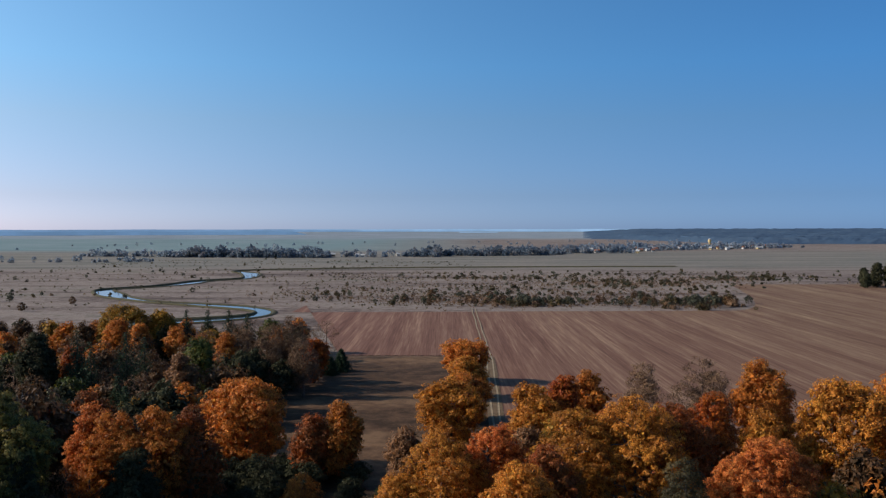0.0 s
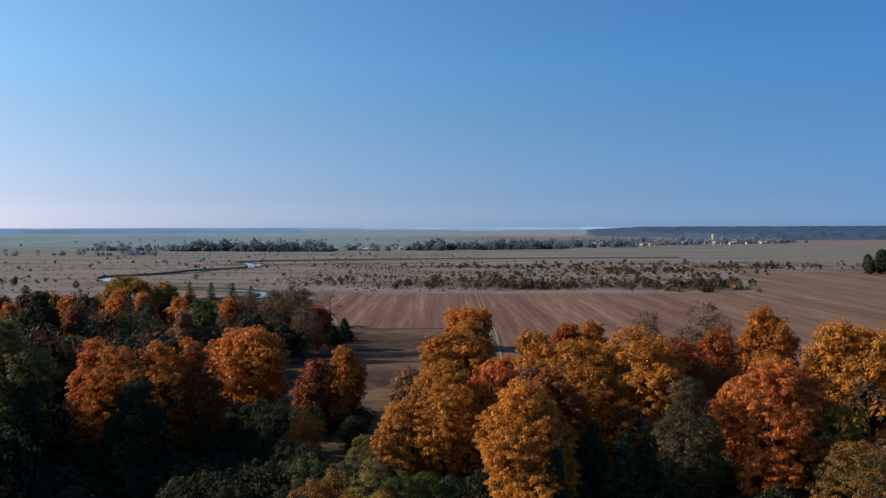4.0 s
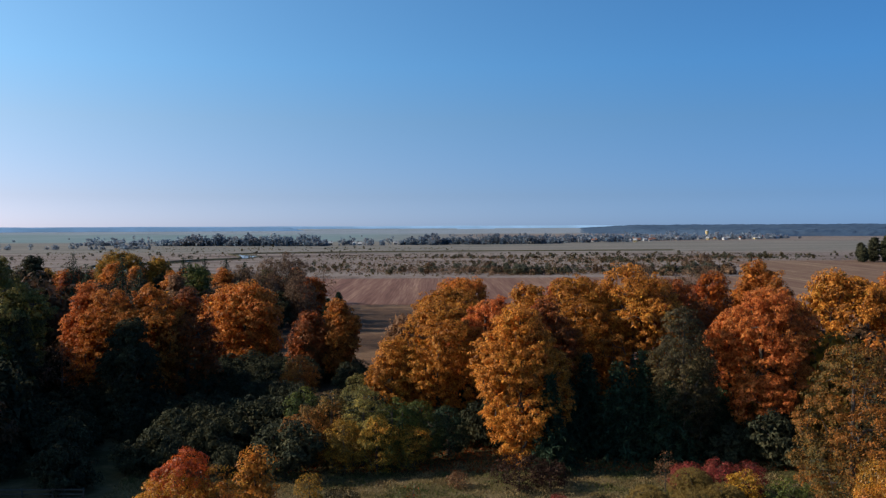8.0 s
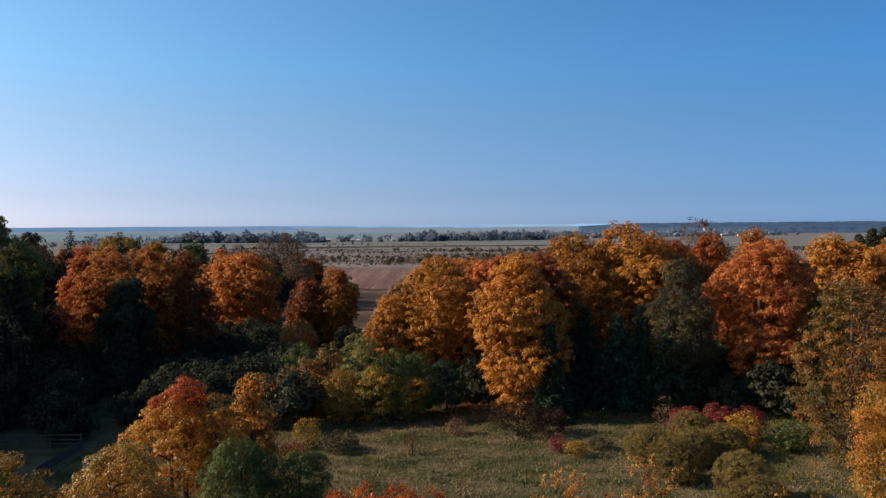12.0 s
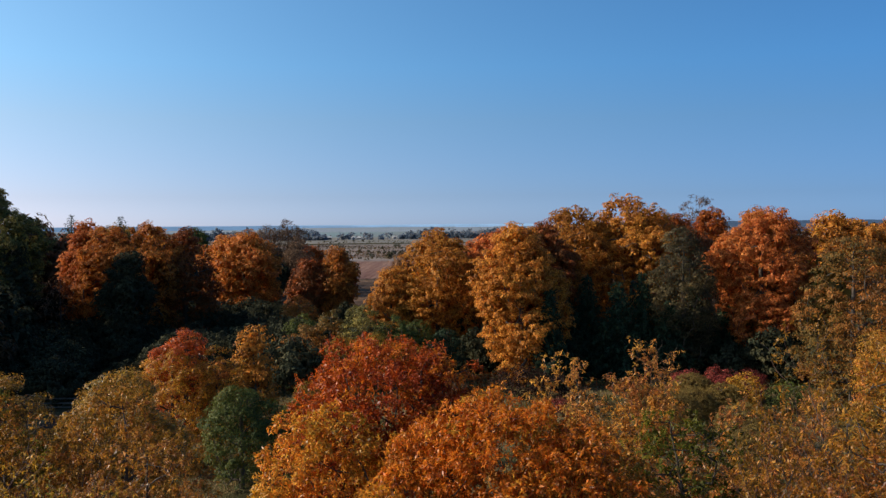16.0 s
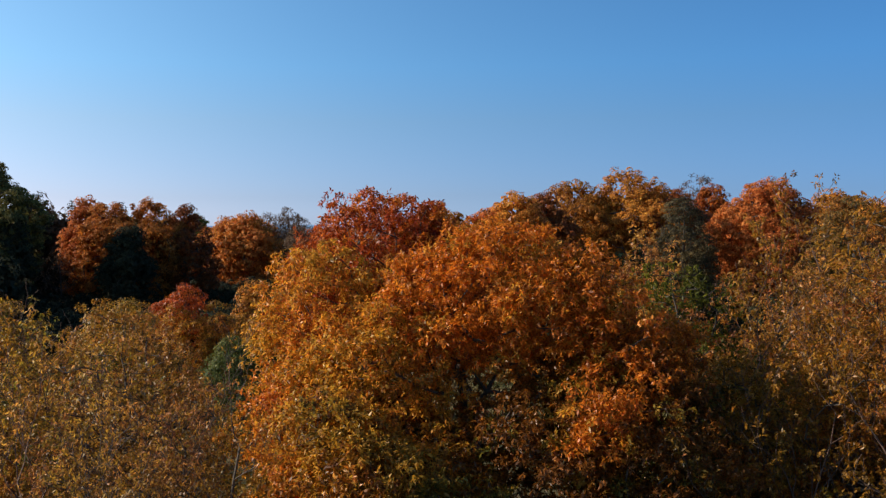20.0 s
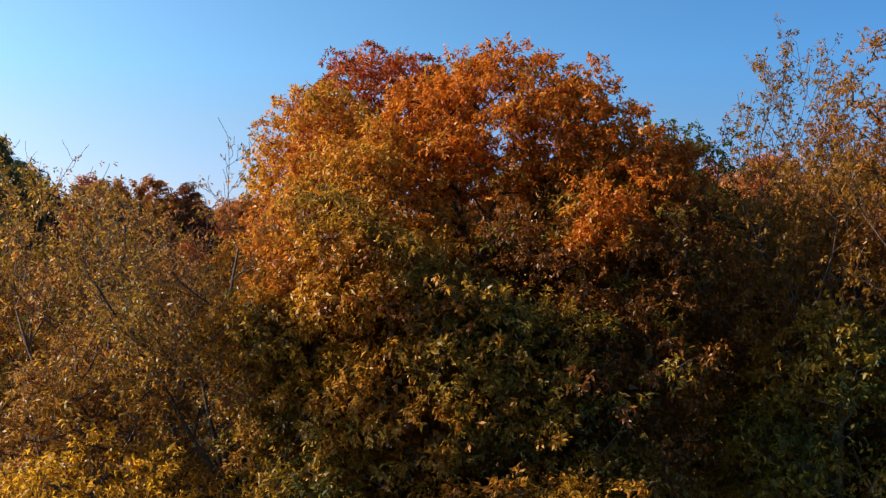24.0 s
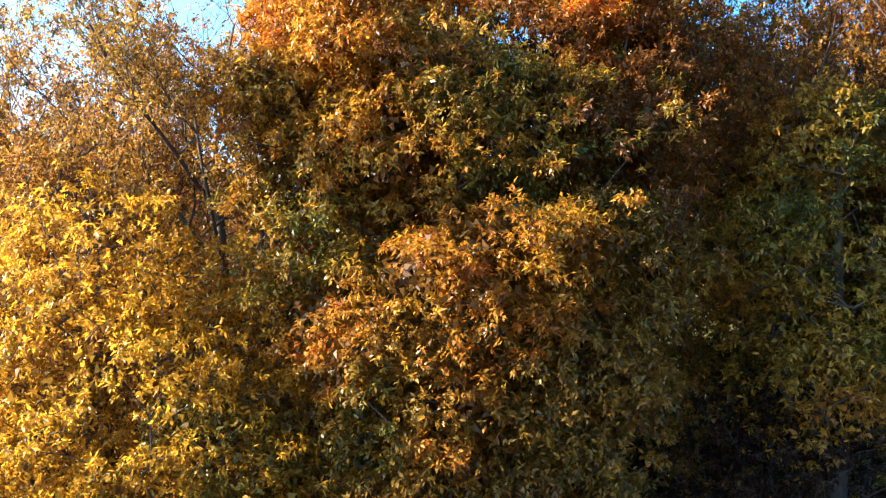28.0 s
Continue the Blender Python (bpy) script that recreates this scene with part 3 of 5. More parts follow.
def ribbon(centre, width, z, sag=0.0):
    """A strip along centre points (x, y); z is its height, sag the drop of its middle."""
    c = np.array(centre, float)
    t = np.gradient(c, axis=0)
    t /= np.linalg.norm(t, axis=1, keepdims=True)
    nrm = np.stack([t[:, 1], -t[:, 0]], 1)
    w = np.broadcast_to(width, len(c))[:, None] / 2
    rows = [np.column_stack([c + nrm * w * f, np.full(len(c), z - sag * (1 - f * f))]) for f in (-1, -0.5, 0, 0.5, 1)]
    V = np.stack(rows, 1).reshape(-1, 3)
    i, j = np.meshgrid(np.arange(len(c) - 1), np.arange(4), indexing="ij")
    q = np.stack([i * 5 + j, i * 5 + j + 1, (i + 1) * 5 + j + 1, (i + 1) * 5 + j], 2).reshape(-1, 4)
    return V, q


def smooth(points, n=24):
    """Points along a soft curve through the control points."""
    p = np.array(points, float)
    p = np.vstack([2 * p[0] - p[1], p, 2 * p[-1] - p[-2]])
    out = []
    for i in range(1, len(p) - 2):
        for f in np.linspace(0, 1, n, endpoint=False):
            a, b, c, d = p[i - 1], p[i], p[i + 1], p[i + 2]
            out.append(0.5 * (2 * b + (c - a) * f + (2 * a - 5 * b + 4 * c - d) * f * f + (3 * b - a - 3 * c + d) * f ** 3))
    out.append(p[-2])
    return np.array(out)


line = smooth([(11.5, 165), (12.2, 200), (13.6, 240), (15.2, 290), (15.6, 340), (16.4, 480)], 12)
track = tagged(part("road", mesh_np("road", *ribbon(line[line[:, 1] < 303], 3.8, 0.28)), VERGE), "grassy farm track with two pale sandy ruts", "track", kind="structure")
for dx in (-0.9, 0.9):
    wob = 0.12 * np.sin(line[:, 1] * 0.11 + dx)
    part("wheel_rut", mesh_np("wheel_rut", *ribbon(line + np.column_stack([dx + wob, 0 * wob]), 0.5, 0.36, 0.05)), SAND, track, "pale sandy wheel rut")

# ---- river ----
wm, wnodes, wlinks, wb = material("river_water")
wb.inputs["Base Color"].default_value = (0.03, 0.045, 0.05, 1)
wb.inputs["Roughness"].default_value = 0.06
wb.inputs["IOR"].default_value = 1.33
rip = noise_node(wnodes, wlinks, 0.5, 3, 0.5)
wbp = wnodes.new("ShaderNodeBump")
wbp.inputs["Strength"].default_value, wbp.inputs["Distance"].default_value = 0.06, 0.1
wlinks.new(rip.outputs["Fac"], wbp.inputs["Height"])
wlinks.new(wbp.outputs["Normal"], wb.inputs["Normal"])
MUD = mottled("dark_bank", [(0.35, (0.035, 0.032, 0.018)), (0.65, (0.1, 0.085, 0.045))], (0.2, 2), (0.5, 0.5), 0.95, 0.4, 2)
course = smooth([(-150, 405), (-118, 418), (-95, 440), (-95, 466), (-114, 488), (-140, 505), (-174, 527), (-205, 560), (-224, 592), (-238, 628), (-216, 660),
                 (-204, 690), (-196, 730), (-172, 765), (-176, 810), (-186, 850), (-205, 885), (-190, 915), (-150, 935), (-60, 960), (80, 975), (260, 985)], 14)
wide = 12 + 4 * np.sin(np.arange(len(course)) * 0.13)
wide = np.where(course[:, 1] > 900, 5, wide)
tagged(part("water", mesh_np("water", *ribbon(course, wide, 0.12)), wm), "smooth pale blue river winding through the meadow", "river", kind="structure")
for side in (-1, 1):
    t = np.gradient(course, axis=0)
    t /= np.linalg.norm(t, axis=1, keepdims=True)
    edge = course + np.stack([t[:, 1], -t[:, 0]], 1) * side * (wide[:, None] / 2 + 1.0)
    V, q = ribbon(edge, 3.4, 0.2, -0.5 - 0.4 * (side < 0))
    tagged(part("river_bank", mesh_np("river_bank", V, q), MUD), "dark reedy bank along the river", "river bank", kind="structure")

# ---- trees past the lawn and along the farm track ----
R = np.random.default_rng(11)
MAPLE = "broad orange autumn maple beside the farm track"


def broad(x, y, h, w, leaf, label, base=0.2, n=430, per=22, size=0.3, lump=0.45, seed=None, shell=0.78, name="maple_tree", clump=0.95, **kw):
    seed = seed if seed is not None else int(abs(x) * 13 + y * 7)
    if per > 6:
        far = y > 135
        n, per, size, w = int(n * (0.8 if far else 1.1)), int(per * (1.5 if far else 2.7)), size * (1.05 if far else 0.66), w * 1.08
        if not far:
            kw.setdefault("clump", 0.62 if h > 12 else clump * 0.85)
        if far:
            kw["clump"] = 0.85
    else:
        kw["heart"] = 0
    rng = np.random.default_rng(seed)
    lift = kw.get("clump", clump)
    ob = grow(name, seed, dome(rng, h - 0.95 * lift, w - 0.5 * lift, base, 10 if h > 12 else 6, lump * (0.92 if h > 12 else 1)), h * 0.94, 0.018 * h + 0.05, leaf, n, per, size, kw.pop("clump", clump), label, branch_every=4, shell=shell, limbs=6 if y < 135 else 1, **kw)
    return put(ob, x, y, rng.uniform(0, 6.28))


def slim(x, y, h, w, leaf, label, n=260, per=22, size=0.28, name="tree", **kw):
    seed = int(abs(x) * 11 + y * 5)
    rng = np.random.default_rng(seed)
    return put(grow(name, seed, column(rng, h, w), h, 0.014 * h + 0.04, leaf, n, per, size, 0.7, label, branch_every=3, **kw), x, y, rng.uniform(0, 6.28))


# middle group behind the lawn
broad(25.8, 119, 22.4, 16.8, "amber", "tall amber and brown maple with a lumpy crown", 0.08, 700)
broad(18.2, 118, 21.0, 14.0, "amber", "amber maple beside a taller one", 0.08, 540)
broad(33, 125, 20.4, 11.5, "rust", "shaded rust brown maple among others", 0.15, 380)
broad(39.8, 131, 20.6, 10, "red", "red topped maple with amber flanks", 0.15, 360)
broad(38.2, 104.5, 20.2, 12.2, "coral", "large red and orange maple with a rounded crown", 0.16, 600)
broad(57.5, 158, 21.5, 11.5, "orange", "orange maple standing against the field", 0.15, 420)
broad(65.5, 145, 20.3, 16.5, "amber", "wide amber maple with a lumpy crown", 0.06, 640)
broad(82, 158, 20.0, 14, "orange", "wide orange maple beside the field", 0.1, 420)
broad(52, 142, 15.5, 9, "amber", "amber maple in a gap between taller ones", 0.1, 330)
broad(35.6, 76, 17.2, 9.4, "russet", "orange topped tree with olive lower boughs", 0.08, 620, 24, 0.24, name="tree")
broad(14.6, 109, 16.4, 9.0, "orange", "orange maple in a close group", 0.06, 380)
broad(40.5, 106, 11.0, 11.0, "shaded_walnut", "brown and olive tree below a taller maple", 0.04, 380, name="tree")
broad(31.6, 62, 10.6, 4.4, "amberleaf", "small golden yellow tree", 0.1, 300, 22, 0.2, name="tree")
broad(9.2, 99.8, 18.6, 11.0, "amber", "amber maple whose boughs reach the lawn", 0.03, 600)
broad(12.4, 106, 18.9, 8.0, "rust", "rust red maple with a pointed top", 0.1, 400)
broad(6.4, 121, 17.8, 11, "coral", "orange maple in a close group", 0.08, 420)
broad(-0.4, 116, 18.0, 13.6, "amber", "golden amber maple with a broad crown", 0.05, 620)
broad(-6.2, 113, 13.2, 6.4, "amber", "low amber maple at the edge of the group", 0.08, 300)
broad(1.5, 171, 15.9, 13.5, "amber", MAPLE, 0.1, 430)
broad(5.2, 200, 12.5, 11, "orange", MAPLE, 0.1, 330)
broad(5.8, 228, 12.0, 11, "amber", MAPLE, 0.1, 300)
broad(6.2, 252, 13.2, 13.5, "orange", MAPLE, 0.1, 380)
broad(16.2, 156, 17.6, 11, "amber", "golden amber maple beside the farm track", 0.1, 420)
broad(21.8, 160, 18.2, 9.5, "red", "deep red maple beside the farm track", 0.1, 380)
broad(27, 167, 18.0, 8, "orange", "orange maple beside the farm track", 0.1, 300)
broad(13, 137, 14.2, 9, "twig", "thin pinkish brown tree losing its leaves", 0.1, 420, 8, 0.26, name="tree")
broad(18, 138, 14.6, 9, "ochre", "ochre green tree losing its leaves", 0.1, 330, 14, 0.26, name="tree")
broad(-5.5, 138, 14.0, 7, "twig", "thin pinkish brown tree losing its leaves", 0.1, 380, 8, 0.26, name="tree")
broad(28, 145, 16.0, 9, "orange", "orange maple deep in the group", 0.1, 300)

# bare crowns behind them
for bx, by, bh, bw in ((43.2, 147, 22.6, 11.5), (36.2, 160, 20.0, 8.2), (46.5, 152, 19.6, 7.5), (-41.5, 243, 20.4, 11), (-47, 238, 18.5, 9), (-53, 240, 17.0, 9), (-36.5, 230, 15.5, 8)):
    rng = np.random.default_rng(int(abs(bx) * 10))
    put(grow("bare_tree", int(abs(bx) * 10), dome(rng, bh, bw, 0.22, 6, 0.5), bh, 0.3, "brush", 420, 18, 0.5, 0.9, "nearly bare grey brown tree with fine twigs", shell=0.45, shape=SPRAY, droop=-0.5, drape=False,
             bark=BARK_RED, twig=0.025, heart=0), bx, by)

# olive grey tree and the spruces at the lawn's far edge
broad(28.2, 102, 17.9, 7.6, "olive", "narrow olive grey tree by the spruces", 0.04, 620, 22, 0.24, lump=0.5, name="tree", clump=0.6)
for sx, sy, sh, sw in ((12.0, 96.5, 11.2, 5.6), (14.2, 103, 10.8, 8.0), (17.4, 105, 12.2, 9.0), (20.8, 103, 11.6, 9.0), (24.0, 105, 12.6, 9.0), (26.4, 101, 9.6, 7.4), (31.0, 104, 9.2, 8.0), (31.4, 109, 10.6, 7.0), (34.6, 107, 8.4, 6.4)):
    spruce("spruce", int(sx * 10), sh, sw, "dark green spruce at the edge of the lawn", 9000, "spruces behind the lawn").location = (sx, sy, 0)

# orange tree and its neighbours on the other side of the clearing
broad(-35.6, 160, 17.9, 14.6, "orange", "large orange maple with an even crown", 0.12, 640, 24)
broad(-17.6, 152, 15.3, 7.0, "orange", "orange maple with a rounded top", 0.1, 330)
broad(-22.5, 151, 13.4, 7.4, "rust", "rust brown tree half bare of leaves", 0.1, 330, 12, 0.26, name="tree")
broad(-21.0, 131, 8.2, 5.4, "orange", "small orange tree among bushes", 0.1, 200, 22, 0.24)
for gx, gy, gh, gw, gl in ((-14.8, 98, 7.6, 5.0, "russet"), (-12.4, 100, 8.8, 5.2, "russet"), (-8.8, 99, 9.4, 5.6, "lime"), (-5.4, 98, 8.4, 5.0, "green"), (-10.6, 96, 6.4, 4.6, "ochre"), (-7.0, 96, 6.6, 4.4, "mixed"),
                           (-2.4, 100, 7.6, 5.2, "green"), (0.8, 103, 6.2, 4.8, "dark"), (-3.6, 97, 5.4, 4.0, "mixed"), (-16.8, 108, 7.6, 4.6, "green"), (-11, 118, 7.8, 5, "lime"), (-8, 112, 7, 5, "rust")):
    broad(gx, gy, gh, gw, gl, "bushy green and gold young tree", 0.04, 150, 20, 0.24, name="young_tree", clump=0.7)
# those left of x -12 carry the wood's shadow in their leaf colour
for gx, gy, gh, gw in ((-34, 128, 6.2, 6), (-29.5, 131, 6.0, 5.4), (-26, 126, 5.6, 5), (-22, 122, 6.6, 5), (-30, 120, 4.8, 5), (-36, 140, 6.8, 6), (-19, 118, 6.4, 4.6), (-27, 137, 7.2, 6), (-14, 133, 7, 5), (-8, 134, 6.5, 5), (-4, 127, 6, 5)):
    broad(gx, gy, gh, gw, "bramble" if gx < -12 else "green", "dark bushy young tree under the wood", 0.04, 110, 18, 0.26, name="young_tree", clump=0.75)

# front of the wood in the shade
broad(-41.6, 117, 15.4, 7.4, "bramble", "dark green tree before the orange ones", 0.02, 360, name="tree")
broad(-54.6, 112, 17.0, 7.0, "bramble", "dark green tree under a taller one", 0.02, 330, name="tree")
broad(-57.5, 114, 24.0, 13.0, "lime", "tall green tree turning yellow", 0.08, 640, 24)
broad(-50.4, 127, 19.7, 8.4, "coral", "orange red maple at the front of the wood", 0.1, 420)
broad(-46.6, 125, 18.9, 10, "orange", "orange maple between two others at the front of the wood", 0.1, 360)
broad(-42.2, 126, 19.4, 12, "orange", "orange red maple at the front of the wood", 0.1, 420)
broad(-37.4, 130, 18.4, 10, "rust", "rust brown maple at the front of the wood", 0.1, 330)
broad(-64.5, 160, 15.6, 10, "rust", "rust red maple inside the wood", 0.1, 330)
broad(-58.2, 212, 18.9, 9.5, "green", "dark green tree with a golden edge", 0.1, 380)
broad(-57.4, 194, 17.4, 6.6, "twig", "slender brown tree losing leaves", 0.1, 330)
broad(-105, 290, 20.6, 18, "ochre", "ochre yellow tree rising over the wood", 0.2, 420)
broad(-93, 292, 18.4, 11, "ochre", "ochre yellow tree over the wood", 0.2, 300)
broad(-59, 240, 16.8, 8.5, "orange", "orange maple inside the wood", 0.1, 300)
broad(-36.8, 252, 13.8, 8, "red", "red orange maple at the edge of the meadow", 0.1, 300)
broad(-86, 206, 17.6, 8, "red", "red orange maple inside the wood", 0.1, 330)
broad(-100, 272, 17.2, 10, "orange", "orange maple inside the wood", 0.1, 300)
broad(-92, 268, 16.0, 8, "orange", "orange maple inside the wood", 0.1, 260)
broad(-92, 200, 21.6, 9.5, "bramble", "dark green tree inside the wood", 0.1, 380)
for sx, sy, sh, sw in ((-83.0, 200, 21.8, 11), (-72.2, 201, 21.4, 13), (-79.2, 198, 19.4, 9), (-69.5, 205, 19.6, 9), (-66, 178, 15, 7), (-62, 172, 14, 7), (-31.4, 272, 7.4, 6), (-34, 266, 6, 5), (-86, 296, 17.5, 8), (-80, 300, 17, 8), (-74, 305, 16.5, 9), (-66, 298, 16, 9)):
    spruce("spruce", int(-sx * 10), sh, sw * 1.2, "dark spruce in the wood", 7500, "spruces in the wood").location = (sx, sy, 0)

# the rest of the wood, from a few kinds
kinds = []
for i, (leaf, per, nm) in enumerate((("shaded_sepia", 20, "tree"), ("bramble", 22, "tree"), ("brush", 16, "bare_tree"), ("ochre", 20, "tree"), ("orange", 24, "maple_tree"), ("green", 22, "tree"))):
    rng = np.random.default_rng(70 + i)
    word = {"shaded_sepia": "dark brown tree in the dense wood", "bramble": "dark green tree in the dense wood", "brush": "half bare brown tree in the dense wood", "ochre": "ochre tree in the dense wood",
            "orange": "orange maple in the dense wood", "green": "green tree turning gold in the dense wood"}[leaf]
    k = grow(nm, 70 + i, dome(rng, 14, 9.6, 0.06, 6, 0.45), 14, 0.24, leaf, 84, int(per * 0.8), 0.66, 1.4, word, branch_every=1 if leaf == "brush" else 4, heart=0 if leaf == "brush" else 0.3, shape=SPRAY if leaf == "brush" else BLADE, group="trees of the wood", bark=BARK_RED if leaf == "brush" else None, twig=0.02)
    kinds.append(k)
spots, tries = [], 0
TAKEN = [(-35.6, 161, 9), (-56.5, 114, 7), (-51.5, 127, 5), (-47, 125, 4), (-42.2, 126, 5), (-64.5, 160, 5), (-61.5, 212, 6), (-81.5, 200, 4), (-72.2, 201, 4)]
while len(spots) < 165 and tries < 9000:
    tries += 1
    y = R.uniform(116, 318)
    edge = -38 if y > 222 else (-46 if y > 185 else (-44 if y > 150 else -46))
    x = R.uniform(-0.5 * y - 22, edge)
    if any((x - a) ** 2 + (y - b) ** 2 < r * r for a, b, r in TAKEN) or any((x - a) ** 2 + (y - b) ** 2 < 36 for a, b in spots):
        continue
    spots.append((x, y))
for i, (x, y) in enumerate(spots):
    j = i if i < 6 else int(R.choice(6, p=(0.3, 0.22, 0.25, 0.06, 0.13, 0.04)))
    s = R.uniform(0.68, 0.98)
    if i < 6:
        put(kinds[i], x, y, R.uniform(0, 6.28), s)
    else:
        again(kinds[j], x, y, R.uniform(0, 6.28), s)

# undergrowth below the crowns; its leaf colour is darkened to stand for deep shade
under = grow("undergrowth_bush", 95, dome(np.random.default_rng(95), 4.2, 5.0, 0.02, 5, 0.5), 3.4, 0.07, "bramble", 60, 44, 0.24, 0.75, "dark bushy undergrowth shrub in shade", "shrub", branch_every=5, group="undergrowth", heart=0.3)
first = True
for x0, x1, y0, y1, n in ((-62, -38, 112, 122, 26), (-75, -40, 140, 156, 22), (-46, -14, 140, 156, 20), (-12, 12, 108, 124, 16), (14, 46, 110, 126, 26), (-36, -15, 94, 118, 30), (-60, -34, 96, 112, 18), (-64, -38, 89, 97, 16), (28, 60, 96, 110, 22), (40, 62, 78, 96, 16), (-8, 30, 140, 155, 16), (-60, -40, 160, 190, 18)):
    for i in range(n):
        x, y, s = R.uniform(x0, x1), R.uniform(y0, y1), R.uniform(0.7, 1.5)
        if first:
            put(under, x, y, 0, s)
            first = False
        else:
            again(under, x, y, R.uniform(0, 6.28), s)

# trees added mostly out of view on the left, to shade lawn and wood
for x, y, j, s in ((-73, 129, 1, 1.6), (-80, 140, 0, 1.8), (-84, 122, 1, 1.8), (-76, 117, 0, 1.35), (-67, 98, 1, 1.3), (-67, 93, 1, 1.6), (-76, 106, 1, 1.2), (-66, 128, 0, 1.3), (-90, 132, 1, 1.6), (-58, 98, 1, 1.1), (-62, 88, 0, 1.25), (-68, 80, 1, 1.4), (-58, 76, 3, 1.2), (-54, 86, 0, 1.0), (-62, 134, 0, 1.35), (-66, 140, 2, 1.4), (-57, 137, 0, 1.2), (-52, 72, 1, 1.1), (-60, 66, 0, 1.4), (-72, 104, 4, 0.8), (-80, 96, 1, 1.0), (-52, 104, 1, 0.8), (-84, 110, 0, 1.0), (-50, 95, 0, 0.7)):
    again(kinds[j], x, y, x, s)

# wood beyond the right hand trees
for x, y, j, s in ((74, 135, 4, 1.0), (90, 142, 3, 1.05), (100, 155, 4, 1.2), (60, 125, 0, 0.9), (48, 128, 1, 0.8), (50, 96, 0, 0.9), (46, 104, 3, 1.0), (58, 104, 4, 1.2), (66, 112, 3, 1.25), (44, 88, 1, 0.7), (54, 84, 4, 1.1)):
    again(kinds[j], x, y, x, s)

# ---- lawn ----
def bush(x, y, h, w, leaf, label, n=110, per=24, size=0.16, name="bush", clump=0.42, bark=None):
    seed = int(abs(x) * 17 + y * 3)
    rng = np.random.default_rng(seed)
    lobes = [(0, 0, h * 0.48, w * 0.46, w * 0.46, h * 0.5)]
    for i in range(4):
        a = 1.57 * i + rng.uniform(-0.4, 0.4)
        lobes.append((w * 0.25 * math.cos(a), w * 0.25 * math.sin(a), h * 0.42, w * 0.26, w * 0.26, h * 0.4))
    return put(grow(name, seed, lobes, h * 0.8, 0.06, leaf, n, per, size, clump, label, "bush", branch_every=3, droop=0.4, bark=bark, twig=0.01), x, y)


WILLOW = "rounded ochre willow bush on the lawn"


def willow(x, y, h, w):
    """A clipped looking round bush of fine upright shoots."""
    seed = int(x * 19 + y)
    ob = grow("bush", seed, [(0, 0, h * 0.42, w * 0.48, w * 0.48, h * 0.56), (w * 0.12, 0, h * 0.36, w * 0.4, w * 0.42, h * 0.5)], h * 0.7, 0.08, "willow", 620, 40, 0.12, 0.2, WILLOW, "bush",
              shape=SPRAY, shell=0.86, droop=-0.9, drape=0.5, branch_every=6, twig=0.01, heart=0.8, group="willow bushes on the lawn")
    return put(ob, x, y)


for x, y, h, w in ((18.8, 80, 3.2, 4.2), (19.4, 73, 4.0, 4.6), (22.2, 78, 3.4, 4.2), (24.2, 85, 3.4, 4.4), (25.8, 80.5, 3.2, 4.4), (23.4, 68, 3.9, 4.6), (22.8, 62.5, 3.5, 4.6)):
    willow(x, y, h, w)
for x, h in ((24.6, 3.3), (27.6, 3.6), (30.6, 3.4)):
    bush(x, 87.5, h, 3.6, "pink", "dull red bush behind the willows", 120, 26, 0.15)
bush(28.6, 83, 3.9, 3.2, "yellow", "yellow green bush before the red ones", 110, 26, 0.15)
bush(22.6, 88.5, 4.2, 2.2, "twig", "thin grey bare bush behind willows", 90, 3, 0.12)
bush(8.0, 89.8, 3.7, 6.0, "cocoa", "dark brown rounded bush on the lawn", 150, 22, 0.15, bark=BARK_RED)
bush(11.2, 90.6, 2.8, 4.2, "cocoa", "dark brown rounded bush on the lawn", 110, 22, 0.15, bark=BARK_RED)
bush(-9.6, 84, 1.9, 3.4, "olive", "low dark bush on the lawn", 90, 24, 0.15)
bush(1.6, 90.5, 1.5, 2.2, "twig", "low grey brown bush on the lawn", 60, 16, 0.12)
bush(11.1, 83, 1.5, 1.4, "pink", "small red bush on the lawn", 40, 24, 0.12)
bush(12.6, 81.5, 1.4, 2.4, "ochre", "small ochre bush on the lawn", 60, 24, 0.12)
bush(15.2, 84, 1.0, 2.2, "olive", "low green bush on the lawn", 50, 24, 0.12)
bush(33.0, 83, 3.0, 4.4, "green", "dark green bush at the lawn's edge", 120, 24, 0.16)
bush(-16.2, 79, 4.0, 4.4, "twig", "thin brown bush losing its leaves", 120, 10, 0.14, bark=BARK_RED)
bush(-12.8, 85.5, 3.2, 2.6, "ochre", "small ochre bush on the lawn", 70, 22, 0.14)
bush(-13.6, 81, 1.6, 2.6, "rust", "low reddish brown bush on the lawn", 60, 20, 0.13)
slim(-2.6, 82.5, 2.6, 0.7, "rust", "thin bare sapling on the lawn", 16, 4, 0.1, name="sapling")

# small trees on the near side of the lawn
broad(-20.0, 65.4, 9.2, 7.2, "flame", "small orange and gold tree", 0.04, 330, 26, 0.19, name="small_tree", clump=0.6)
broad(-19.4, 67, 10.5, 4.8, "crest", "small red topped tree with an amber skirt", 0.2, 240, 26, 0.19, name="small_tree", clump=0.55)
broad(-16.8, 66.5, 9.2, 5.0, "heart", "small ochre tree beside the lawn", 0.06, 240, 26, 0.19, name="small_tree", clump=0.6)
slim(-13.9, 66, 9.6, 3.4, "amber", "slender golden tree beside the lawn", 130, 24, 0.19, name="small_tree")
broad(-13.6, 60, 7.4, 5.4, "green", "dense dark green rounded tree", 0.04, 330, 28, 0.17, name="small_tree", clump=0.6)
